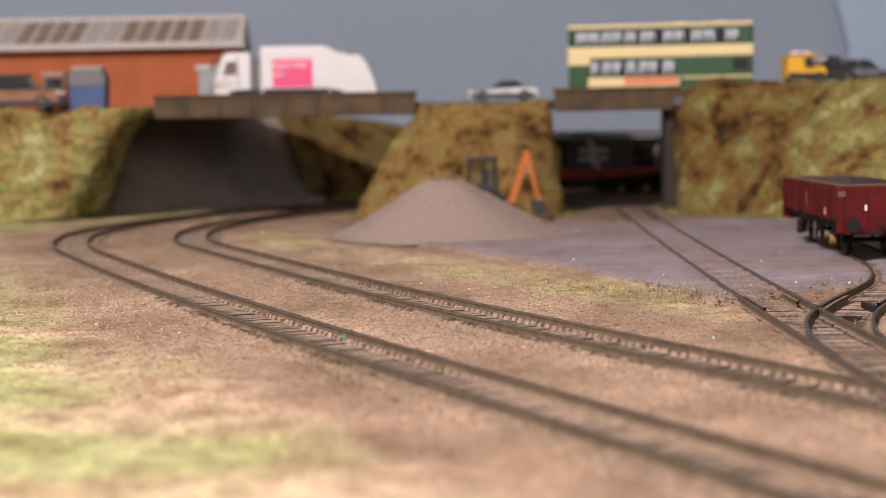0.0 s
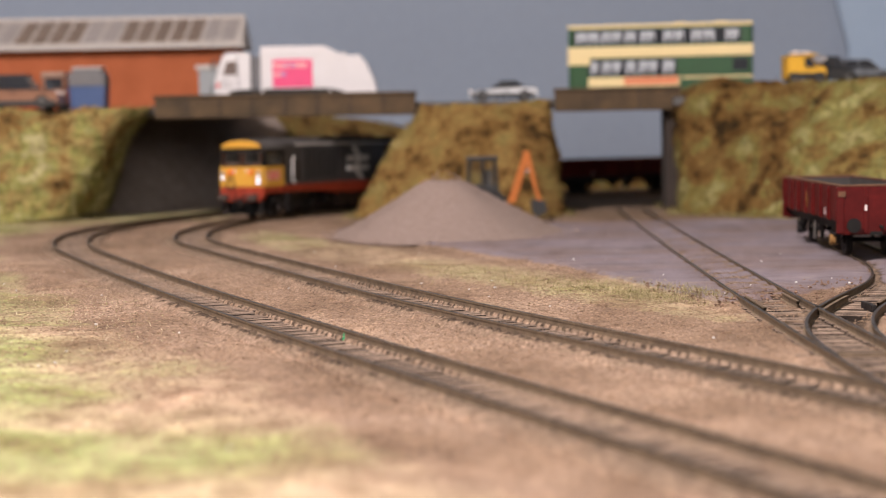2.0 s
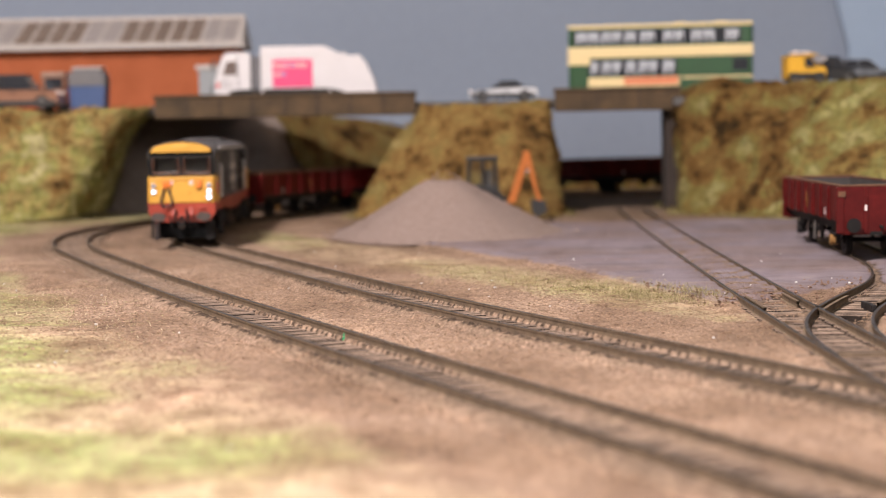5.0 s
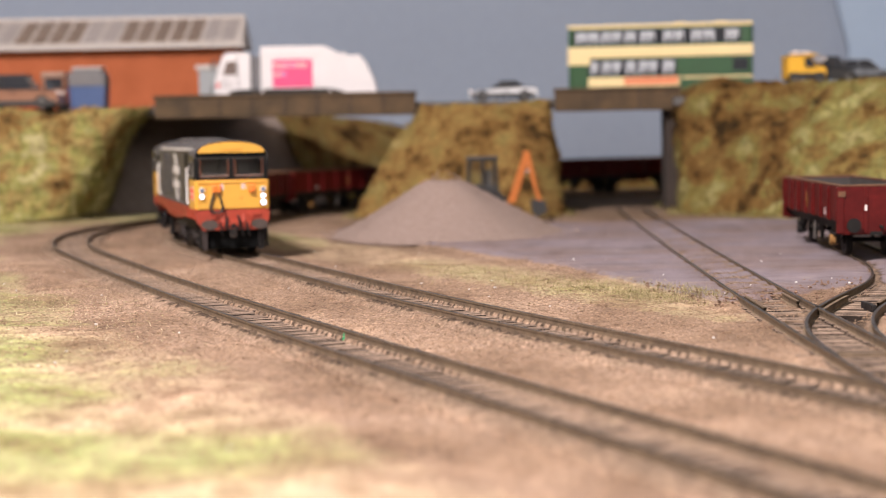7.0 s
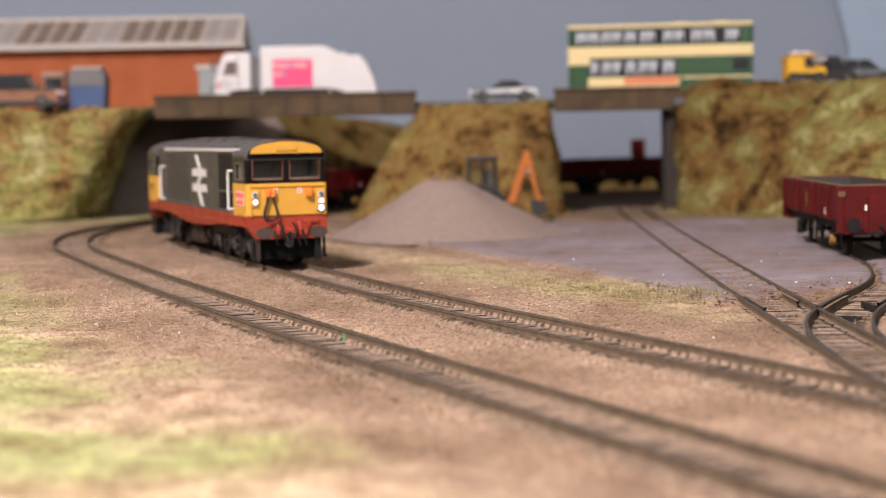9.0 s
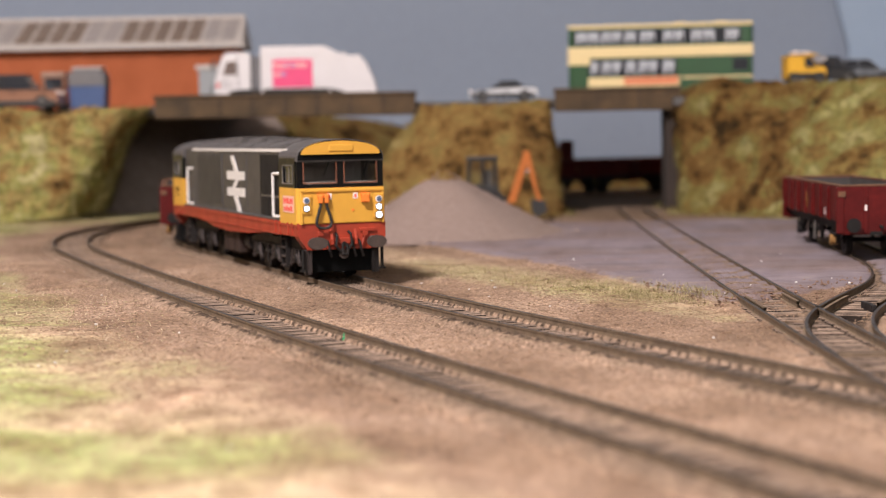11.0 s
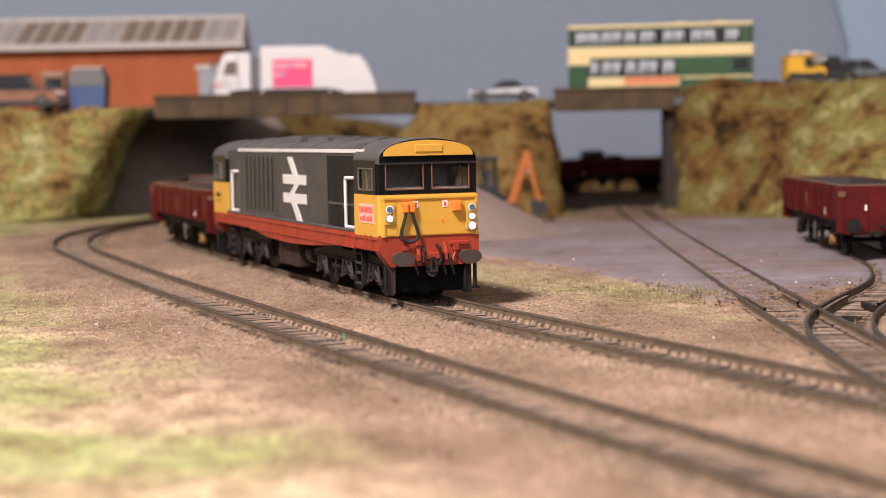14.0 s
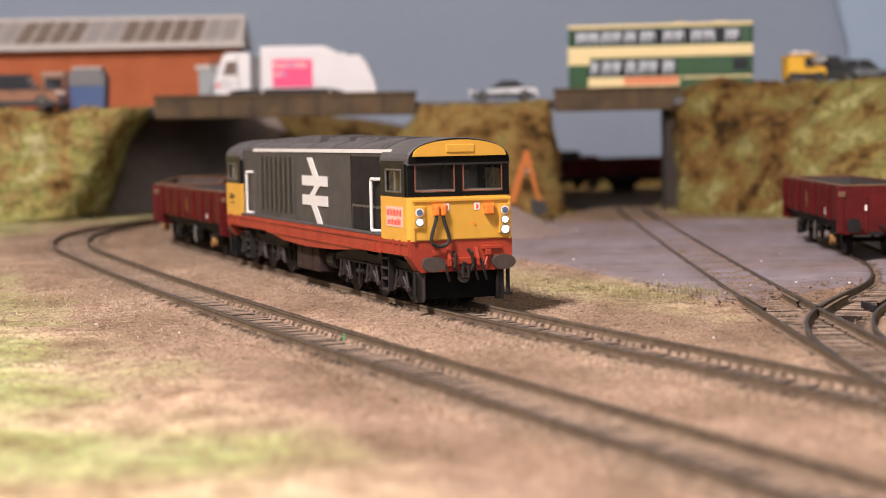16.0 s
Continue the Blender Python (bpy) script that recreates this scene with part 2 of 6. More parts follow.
JUMPER = mat("orange_plug", (0.85, 0.22, 0.03), 0.5, spread=0.08)
BADGE = mat("red_badge", (0.75, 0.07, 0.05), 0.5, spread=0.1)
BADGEP = mat("pink_badge_ground", (0.80, 0.46, 0.36), 0.5, spread=0.1)
BADGEW = mat("white_badge", (0.82, 0.74, 0.70), 0.5, spread=0.05)
GLASS = glass_mat("window_glass", (0.62, 0.64, 0.64))
LIGHT = mat("lit_headlight", (0.70, 0.80, 1.0), 0.3, emit=2.2, spread=0.0, bump=0)
LENS = mat("unlit_lens", (0.10, 0.14, 0.22), 0.15, spread=0.1, bump=0)
COPPER = mat("copper_seal", (0.24, 0.085, 0.045), 0.6, spread=0.2)
INSIDE = mat("cab_interior", (0.20, 0.18, 0.165), 0.8, spread=0.2)
MAROON = mat("wagon_maroon", (0.098, 0.0062, 0.0055), 0.5, spec=0.18, spread=0.3, scale=90, bump=0.05)
RIM = mat("wagon_rim_wear", (0.17, 0.078, 0.036), 0.7, spread=0.4, scale=200)
LOADM = mat("wagon_inside", (0.060, 0.052, 0.048), 0.85, spread=0.3, scale=150, bump=0.3)
FRAME = mat("underframe_black", (0.013, 0.011, 0.010), 0.7, spec=0.25, spread=0.3, scale=150, bump=0.1)
YDOT = mat("axlebox_yellow", (0.28, 0.14, 0.035), 0.6, spread=0.1)
PILE = mat("grey_pink_gravel", (0.285, 0.215, 0.185), 0.95, spread=0.28, scale=500, bump=0.5, second=(0.22, 0.157, 0.127))


# ---- mesh helpers (millimetres in, metres out) ----
def box(bm, x0, x1, y0, y1, z0, z1, bevel=0.0):
    v = bmesh.ops.create_cube(bm, size=1)["verts"]
    for p in v:
        p.co = Vector((x0 + (p.co.x + 0.5) * (x1 - x0), y0 + (p.co.y + 0.5) * (y1 - y0), z0 + (p.co.z + 0.5) * (z1 - z0)))
    if bevel:
        e = list({e for p in v for e in p.link_edges})
        bmesh.ops.bevel(bm, geom=e, offset=bevel, segments=2, affect="EDGES", profile=0.5)
    return v


def rod(bm, a, b, r, n=10, r2=None):
    a, b = Vector(a), Vector(b)
    m = Matrix.Translation((a + b) / 2) @ (b - a).to_track_quat("Z", "Y").to_matrix().to_4x4()
    bmesh.ops.create_cone(bm, cap_ends=True, segments=n, radius1=r, radius2=r if r2 is None else r2, depth=(b - a).length, matrix=m)


def pipe(bm, pts, r, n=8):
    for a, b in zip(pts, pts[1:]):
        rod(bm, a, b, r, n)
    for p in pts[1:-1]:
        bmesh.ops.create_uvsphere(bm, u_segments=n, v_segments=5, radius=r, matrix=Matrix.Translation(p))


def prism(bm, poly, lo, hi, axis="y"):
    """A polygon of (u, v) pairs drawn out along an axis: u, v are x, z for 'y'; y, z for 'x'; x, y for 'z'."""
    def at(u, v, w):
        return {"y": (u, w, v), "x": (w, u, v), "z": (u, v, w)}[axis]
    a = [bm.verts.new(at(u, v, lo)) for u, v in poly]
    b = [bm.verts.new(at(u, v, hi)) for u, v in poly]
    bm.faces.new(a)
    bm.faces.new(b[::-1])
    for i in range(len(poly)):
        j = (i + 1) % len(poly)
        bm.faces.new((a[j], a[i], b[i], b[j]))


def loft(bm, rings, caps=True):
    rows = [[bm.verts.new(p) for p in r] for r in rings]
    n = len(rows[0])
    for a, b in zip(rows, rows[1:]):
        for i in range(n):
            j = (i + 1) % n
            bm.faces.new((a[i], a[j], b[j], b[i]))
    if caps:
        bm.faces.new(rows[0][::-1])
        bm.faces.new(rows[-1])


def mesh_of(name, bm, material, smooth=False):
    bmesh.ops.recalc_face_normals(bm, faces=bm.faces)
    for v in bm.verts:
        v.co *= 0.001
    me = bpy.data.meshes.new(name)
    bm.to_mesh(me)
    bm.free()
    me.materials.append(material)
    if smooth:
        for p in me.polygons:
            p.use_smooth = True
    return me


def part(name, bm, material, parent=None, label="", smooth=False, at=None):
    ob = new(name, mesh_of(name, bm, material, smooth))
    if parent is not None:
        ob.parent = parent
    if at is not None:
        ob.location = Vector(at) * 0.001
    if label:
        tagged(ob, label)
    return ob


def B():
    return bmesh.new()


def thing(name, label, category, m=None, group=""):
    ob = new(name)
    ob.empty_display_size = 0.01
    if m is not None:
        ob.matrix_world = m
    return tagged(ob, label, category, group)


def placed(x, y, z, rz=0):
    return pose(x * 0.001, y * 0.001, z * 0.001, 0, 0, rz)


# ---- the track plan ----
STEP = 4.0


def plan(x, y, a, legs, total):
    """A line of track from a start and heading, its curvature (1/m) changing at the lengths given, eased over 44 mm."""
    s = np.arange(0, total, STEP)
    k = np.zeros(len(s))
    start = 0
    for end, c in legs:
        k[(s >= start) & (s < end)] = c / 1000
        start = end
    k = np.convolve(np.pad(k, 5, mode="edge"), np.ones(11) / 11, "valid")
    h = a + np.cumsum(k) * STEP
    return s, np.c_[x + np.cumsum(np.cos(h)) * STEP, y + np.cumsum(np.sin(h)) * STEP], h


LS, LP, LH = plan(82.13 + 400 * 0.4027, 355.34 - 400 * 0.9153, 1.9852, [(400, 0), (932, -0.1386), (1166, -2.0884), (1975, -1.7553), (9999, 0.0)], 2900)
LS = LS - 400
# small sideways easing of the line, as laid
BEND = np.interp(LS, [0, 100, 220, 366, 500, 560, 620, 680, 760, 850], [2.0, 2.8, 3.8, 1.2, 0.0, 1.0, 2.5, 2.0, 0.8, 0.0])
BEND = np.convolve(np.pad(BEND, 12, mode="edge"), np.ones(25) / 25, "valid")
BASE = LP.copy()
LP = LP + BEND[:, None] * np.c_[-np.sin(LH), np.cos(LH)]


def on_line(s, off=0.0):
    x, y, h = np.interp(s, LS, LP[:, 0]), np.interp(s, LS, LP[:, 1]), np.interp(s, LS, LH)
    return x - math.sin(h) * off, y + math.cos(h) * off, h


def offset(pts, d):
    t = np.gradient(pts, axis=0)
    t /= np.hypot(t[:, 0], t[:, 1])[:, None]
    return pts + d * np.c_[-t[:, 1], t[:, 0]]


def bezier(p0, p1, p2, p3, n=60):
    u = np.linspace(0, 1, n)[:, None]
    a, b, c, d = (np.array(p, float) for p in (p0, p1, p2, p3))
    return (1 - u) ** 3 * a + 3 * u * (1 - u) ** 2 * b + 3 * u * u * (1 - u) * c + u ** 3 * d


LINE_IN = LP[(LS > -330)]
LINE_OUT = offset(BASE[(LS > -330)], 64.5)
APEX = np.arange(len(LINE_OUT)) - int(np.argmin(np.where(LINE_OUT[:, 1] < 1250, LINE_OUT[:, 0], 999)))
LINE_OUT = offset(BASE[(LS > -330)], (64.5 + 3.0 * np.exp(-(APEX / 20.0) ** 2))[:, None])
SIDING = bezier((99.5, 300), (98, 480), (107, 700), (130, 1190), 80)
SPUR = bezier((100.5, 400), (102, 470), (116, 500), (143, 560), 40)
SPUR = np.r_[SPUR, bezier((143, 560), (176, 630), (177, 700), (184, 790), 40)[1:], bezier((184, 790), (192, 890), (215, 940), (260, 985), 30)[1:]]
# ---- ground, room and backdrop ----
def near_line(px, py, pts):
    d = np.full(px.shape, 1e9)
    for a in range(0, len(pts), 2):
        d = np.minimum(d, (px - pts[a, 0]) ** 2 + (py - pts[a, 1]) ** 2)
    return np.sqrt(d)


def ease(v, a, b):
    t = np.clip((v - a) / (b - a), 0, 1)
    return t * t * (3 - 2 * t)


def wave(px, py, scale, seed):
    """Smooth noise on arrays: a handful of crossing waves."""
    rng = np.random.RandomState(seed)
    out = np.zeros(px.shape)
    for i in range(10):
        a, f, ph = rng.uniform(0, 6.28), scale * rng.uniform(0.5, 2.2), rng.uniform(0, 6.28)
        out += np.sin((px * math.cos(a) + py * math.sin(a)) * f + ph)
    return out / 4.5


def build_ground():
    xs = np.concatenate([np.arange(-1000, -320, 20), np.arange(-320, 330, 3.0), np.arange(330, 1400, 20)])
    ys = np.concatenate([np.arange(-150, 160, 10), np.arange(160, 760, 3.0), np.arange(760, 1220, 5.0), np.arange(1220, 1900, 16)])
    gx, gy = np.meshgrid(xs, ys)
    d_in, d_out = near_line(gx, gy, LINE_IN), near_line(gx, gy, LINE_OUT)
    d_sid, d_spur = near_line(gx, gy, SIDING), near_line(gx, gy, SPUR)
    d_track = np.minimum(np.minimum(d_in, d_out), np.minimum(np.where(gy < 578, d_sid, 99), np.where(gy < 700, d_spur, 99)))
    w = wave(gx, gy, 0.05, 3)
    w2 = wave(gx, gy, 0.4, 5)
    z = -2.9 + 0.5 * w + 0.35 * w2 + 0.25 * wave(gx, gy, 1.2, 8)
    # dusty ballast: low between the rails where the sleepers show, heaped over their ends, filled up in the far curve
    filled = np.where(d_out < d_in, ease(gy, 570, 640), ease(gy, 640, 700)) * (np.minimum(d_in, d_out) < 30)
    filled = np.maximum(filled, 0.55 * (1 - ease(gy, 340, 400)) * (d_out < 30))
    bed = 1 - ease(d_track, 13, 20)
    inner = 1 - ease(d_track, 4.0, 7.2)
    zb = (-4.5 + 1.9 * filled) * inner + (-2.3 + 0.2 * w2) * (1 - inner)
    z = z * (1 - bed) + (zb + 0.16 * w2) * bed
    z -= 2.2 * (1 - ease(np.minimum(d_in, d_out), 15, 17.5)) * (gy > 240) * (gy < 1010)
    # left of the outer line the turf rises a little
    side = ease(d_out, 25, 140) * (gx < np.interp(gy, LINE_OUT[::-1, 1] if LINE_OUT[0, 1] > LINE_OUT[-1, 1] else LINE_OUT[:, 1], LINE_OUT[:, 0]) + 5) * (gy < 1100)
    z += side * (1.5 + 0.8 * w)
    # smooth yard, level with the rail tops beyond the turnout
    edge = np.interp(gx, [-60, 0, 50, 75, 90, 112, 160, 400], [960, 840, 700, 590, 540, 560, 610, 640])
    yard = ease(gy - edge, -6, 8) * ease(gx, -75, -45) * (1 - ease(gy + 5 * w, 1020, 1062)) * (1 - ease(gx, 300, 340))
    yard *= ease(d_in, 45, 60)
    groove = np.minimum(np.abs(d_sid - 8.1), np.where(gy < 1000, np.abs(d_spur - 8.1), 99))
    z = z * (1 - yard) + (-0.75 + 0.12 * w2 - 0.9 * (1 - ease(groove, 0.8, 2.2))) * yard
    yard *= 1 - 0.9 * (1 - ease(groove + 0.6 * w2, 1.0, 3.0))
    z -= 0.35 * yard * (wave(gx, gy, 0.16, 12) > 1.0)
    grass_strip = (1 - ease(np.abs(gy - np.interp(gx, [-140, -60, 0, 50, 80, 100], [1080, 850, 730, 610, 560, 545])), 22, 70)) * ease(gx, -135, -90) * (1 - ease(gx, 75, 95)) * ease(d_in, 20, 42)
    turf_left = ease(d_out + 8 * w, 36, 78) * (gx < np.interp(gy, LINE_OUT[:, 1][np.argsort(LINE_OUT[:, 1])], LINE_OUT[:, 0][np.argsort(LINE_OUT[:, 1])])) * (gy < 1260)
    grass = 0.24 + 0.60 * np.maximum(turf_left, 0.5 * grass_strip) + 0.20 * w * np.maximum(turf_left, grass_strip)
    grass = np.where(np.maximum(turf_left, grass_strip) < 0.02, 0.0, grass) * (1 - 0.8 * yard)
    far_left = ease(gy, 1120, 1200) * (gx < -150)
    grass = np.maximum(grass, 0.62 * far_left)
    # Dirt by the tracks; the 0.25 term adds painted shade in open sleeper gaps.
    dirt = 0.18 + 0.40 * (1 - ease(d_track, 8, 14)) + 0.25 * (1 - ease(d_track, 6.5, 8.5)) * (1 - filled) + 0.12 * w + 0.10 * filled + 0.42 * ease(gy, 1015, 1050) * (gx > -60) * (gx < 240)
    dirt *= (1 - yard)
    dirt = np.maximum(dirt, 0.75 * (1 - ease(groove, 1.6, 3.4)) * (gy > 560))
    # Shade of the sunken bed between the sleepers, painted as a dark strip.
    ends_gap_shade = 0.85 * (1 - ease(d_track, 6.9, 7.6)) * (1 - ease(filled, 0.1, 0.55)) * (gy < 760)
    # greener patches of the turf: (x, y, half width, half depth)
    green = np.zeros(gx.shape)
    for px, py, rx, ry in ((-28, 305, 62, 26), (-150, 560, 70, 60), (-112, 452, 34, 34), (-66, 420, 26, 18), (-90, 372, 22, 16), (-190, 700, 60, 70)):
        green = np.maximum(green, np.exp(-((gx - px) / rx) ** 2 - ((gy - py) / ry) ** 2))
    green = 0.46 + 0.10 * (gx < -60) * ease(gy, 330, 400) + 0.40 * green + 0.10 * w - 0.34 * (1 - ease(gy + 6 * w, 255, 292)) - 0.25 * (1 - ease(d_out, 55, 100)) * (gy < 520) - 0.04 * grass_strip
    ny, nx = gx.shape
    verts = np.stack([gx, gy, z], -1).reshape(-1, 3) * 0.001
    idx = np.arange(nx * ny).reshape(ny, nx)
    faces = np.stack([idx[:-1, :-1], idx[:-1, 1:], idx[1:, 1:], idx[1:, :-1]], -1).reshape(-1, 4)
    me = bpy.data.meshes.new("ground")
    me.from_pydata(verts.tolist(), [], faces.tolist())
    for key, val in (("grass", grass), ("yard", yard), ("dirt", dirt), ("ends_gap_shade", ends_gap_shade), ("green", green)):
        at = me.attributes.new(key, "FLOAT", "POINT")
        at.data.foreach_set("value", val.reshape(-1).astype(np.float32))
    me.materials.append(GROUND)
    for p in me.polygons:
        p.use_smooth = True
    tagged(new("ground", me), "sandy brown scenic ground with patches of pale turf", "ground", kind="structure")
    return gx, gy, z, grass, dirt


GX, GY, GZ, GRASS, DIRT = build_ground()


def ground_z(x, y):
    i = int(np.clip(np.searchsorted(GX[0], x), 0, GX.shape[1] - 1))
    j = int(np.clip(np.searchsorted(GY[:, 0], y), 0, GX.shape[0] - 1))
    return float(GZ[j, i])


def slab(name, label, material, dims, kind="structure"):
    bm = B()
    box(bm, *dims)
    return tagged(part(name, bm, material), label, kind=kind)


slab("baseboard", "wooden baseboard under the scenery", CONCRETE, (-1000, 1400, -150, 1890, -40, -12))
for sx, sy in ((-930, -100), (1330, -100), (-930, 1620), (1330, 1620), (200, -100), (200, 1620)):
    slab("trestle_leg", "plain wooden table leg under the baseboard", CONCRETE, (sx - 30, sx + 30, sy - 30, sy + 30, -980, -40))
slab("backdrop", "pale grey-blue painted sky board", SKY, (-1000, 1400, 1690, 1700, -12, 700))
# Brighter blue sheet just before the backdrop, its left edge slanting.
bm = B()
prism(bm, [(396, -12), (1400, -12), (1400, 700), (250, 700), (396, 130)], 1672, 1680)
tagged(part("backdrop", bm, SKY2), "brighter blue board with a slanting left edge", kind="structure")
slab("floor", "dark room floor", CARPET, (-2200, 2600, -2200, 2200, -1000, -980))
slab("ceiling", "plain white room ceiling", PLASTER, (-2200, 2600, -2200, 2200, 1400, 1420))
slab("wall_north", "plain cream room wall", PLASTER, (-2200, 2600, 2200, 2220, -980, 1400))
slab("wall_south", "plain cream room wall", PLASTER, (-2200, 2600, -2220, -2200, -980, 1400))
slab("wall_west", "plain cream room wall", PLASTER, (-2220, -2200, -2200, 2200, -980, 1400))
slab("wall_east", "plain cream room wall", PLASTER, (2600, 2620, -2200, 2200, -980, 1400))


# ---- banks and bridges ----
FEET = []


def fringe(g, material, seed, count=None):
    """Loose crumbs and fibres of scatter standing off a bank's face."""
    rng = np.random.RandomState(seed + 40)
    n0, n1 = g.shape[:2]
    area = np.linalg.norm(g[-1, 0] - g[-1, -1]) * np.linalg.norm(g[0, n1 // 2] - g[-1, n1 // 2])
    verts, faces = [], []
    for k in range(int(min(9000, area / 7.0))):
        i, j = rng.uniform(0, n0 - 1.001), rng.uniform(0, n1 - 1.001)
        a, b, u, v = int(i), int(j), i % 1, j % 1
        p = g[a, b] * (1 - u) * (1 - v) + g[a + 1, b] * u * (1 - v) + g[a, b + 1] * (1 - u) * v + g[a + 1, b + 1] * u * v
        if abs(p[0]) > 420:
            continue
        for q in range(2):
            o = p + rng.normal(0, 0.9, 3)
            e1 = rng.normal(0, 1, 3)
            e1 = e1 / np.linalg.norm(e1) * rng.uniform(1.2, 3.2)
            e1[1] -= 0.8
            e2 = rng.normal(0, 0.7, 3)
            m = len(verts)
            verts += [tuple(o - e2 * 0.5), tuple(o + e2 * 0.5), tuple(o + e1)]
            faces.append((m, m + 1, m + 2))
    ob = new("bank_scatter", raw("bank_scatter", verts, faces, material))
    tagged(ob, "loose scatter and dry fibres on the bank", "scatter", kind="stuff")


def raw(name, verts, faces, material):
    me = bpy.data.meshes.new(name)
    me.from_pydata([(a * 0.001, b * 0.001, c * 0.001) for a, b, c in verts], [], faces)
    me.materials.append(material)
    return me


def bank(name, label, foot, crest, material, rows=34, cols=60, rough=6.0, seed=1, top_back=None, belly=0.12):
    """A bank face between a foot line and a crest line of (x, y, z), then a flat top running back to top_back (y)."""
    foot, crest = np.array(foot, float), np.array(crest, float)

    def along(pts, u):
        d = np.r_[0, np.cumsum(np.linalg.norm(np.diff(pts, axis=0), axis=1))]
        return np.stack([np.interp(u * d[-1], d, pts[:, k]) for k in range(3)], -1)
    u = np.linspace(0, 1, cols)
    f, c = along(foot, u), along(crest, u)
    grid = []
    for i in range(rows + 1):
        v = i / rows
        bulge = math.sin(v * math.pi)
        row = f * (1 - v) + c * v
        row[:, 2] += belly * bulge * (c[:, 2] - f[:, 2])
        grid.append(row)
    if top_back is not None:
        for k in range(1, 5):
            row = c.copy()
            row[:, 1] = c[:, 1] + (np.maximum(top_back, c[:, 1] + 5) - c[:, 1]) * k / 4
            grid.append(row)
    g = np.array(grid)
    for i in range(g.shape[0]):
        amp = rough * (0.35 + 0.65 * min(1, i / 4)) * (0.12 if i > rows else 1.0)
        for j in range(cols):
            p = Vector(g[i, j])
            nv = noise.noise_vector(p * 0.035 + Vector((seed * 7.3, 0, 0))) + 0.6 * noise.noise_vector(p * 0.11) + 0.35 * noise.noise_vector(p * 0.3)
            g[i, j] += np.array(nv) * amp * np.array((0.8, 1.0, 0.7))
    n0, n1 = g.shape[:2]
    idx = np.arange(n0 * n1).reshape(n0, n1)
    faces = np.stack([idx[:-1, :-1], idx[:-1, 1:], idx[1:, 1:], idx[1:, :-1]], -1).reshape(-1, 4)
    me = bpy.data.meshes.new(name)
    me.from_pydata((g.reshape(-1, 3) * 0.001).tolist(), [], faces.tolist())
    me.materials.append(material)
    for p in me.polygons:
        p.use_smooth = True
    FEET.append(f)
    ob = tagged(new(name, me), label, "bank", kind="structure")
    fringe(g[:rows + 3], {BANK: BANKF, MOUND: MOUNDF, WEST: WESTF, BROWN: BROWNF}[material], seed)
    return ob


bank("bank_west", "grassy embankment of green and ochre scatter", [(-620, 1150, -5), (-330, 1165, -5), (-262, 1190, 0), (-246, 1240, 2), (-250, 1300, 4)],
     [(-620, 1225, 76), (-330, 1222, 75), (-222, 1210, 74), (-208, 1236, 74), (-236, 1345, 73)], WEST, seed=1, cols=80, top_back=1440)
bank("bank_mound", "steep brown grass mound between the bridges", [(-34, 1290, -3), (-54, 1240, -2), (-62, 1165, -4), (0, 1128, -4), (60, 1130, -4), (81, 1150, -4), (81, 1200, -4), (82, 1290, -4)],
     [(2, 1290, 74), (-8, 1240, 74), (-14, 1196, 73), (10, 1182, 74), (58, 1180, 74), (75, 1186, 73), (77, 1210, 74), (77, 1290, 74)], MOUND, seed=2, cols=80, top_back=1425, belly=0.05, rough=4.5)
bank("bank_east", "steep brown scrub slope beside the bridge", [(166, 1300, -4), (165, 1200, -4), (156, 1140, -4), (188, 1098, -4), (212, 1040, -4)],
     [(172, 1300, 74), (167, 1215, 77), (167, 1186, 79), (190, 1168, 88), (212, 1160, 84), (250, 1142, 84)], BROWN, seed=9, cols=60, top_back=1430)
bank("bank_east", "grassy embankment of brown and green scatter", [(180, 1112, -6), (192, 1092, -4), (214, 1000, -4), (262, 930, -4), (420, 880, -4), (800, 860, -4)],
     [(226, 1154, 80), (240, 1148, 84), (285, 1105, 84), (340, 1050, 86), (440, 990, 88), (800, 960, 88)], BANK, seed=4, cols=110, top_back=1430)
bank("bank_far", "far slope of brown scatter beside the line", [(-112, 1436, -4), (-62, 1490, -4), (0, 1560, -4), (60, 1620, -4)],
     [(-140, 1474, 73), (-112, 1530, 71), (-62, 1590, 66), (0, 1650, 54)], MOUND, seed=6, cols=40, top_back=1690, rough=4)

bank("bank_far", "low brown rise at the foot of the backdrop", [(20, 1640, -4), (200, 1652, -4), (460, 1655, -4)],
     [(20, 1672, 17), (200, 1674, 18), (460, 1674, 16)], BROWN, rows=10, seed=14, cols=40, rough=2.5)

# dark sloped abutment under the western bridge
bm = B()
loft(bm, [[(-262, 1272, -4), (-96, 1450, -4), (-131, 1486, 71), (-232, 1374, 71)], [(-274, 1284, -4), (-108, 1462, -4), (-143, 1498, 71), (-244, 1386, 71)]])
tagged(part("abutment", bm, DARKWALL), "dark grey sloping bridge abutment in shade", "abutment", kind="structure")
bm = B()
box(bm, -640, -197.5, 1246, 1470, 70, 75.5)
tagged(part("road", bm, ROADM), "grey road surface along the embankment", "road", kind="structure")
bm = B()
box(bm, 160, 640, 1180, 1330, 70, 75.4)
tagged(part("road", bm, ROADM), "grey road surface along the embankment", "road", kind="structure")


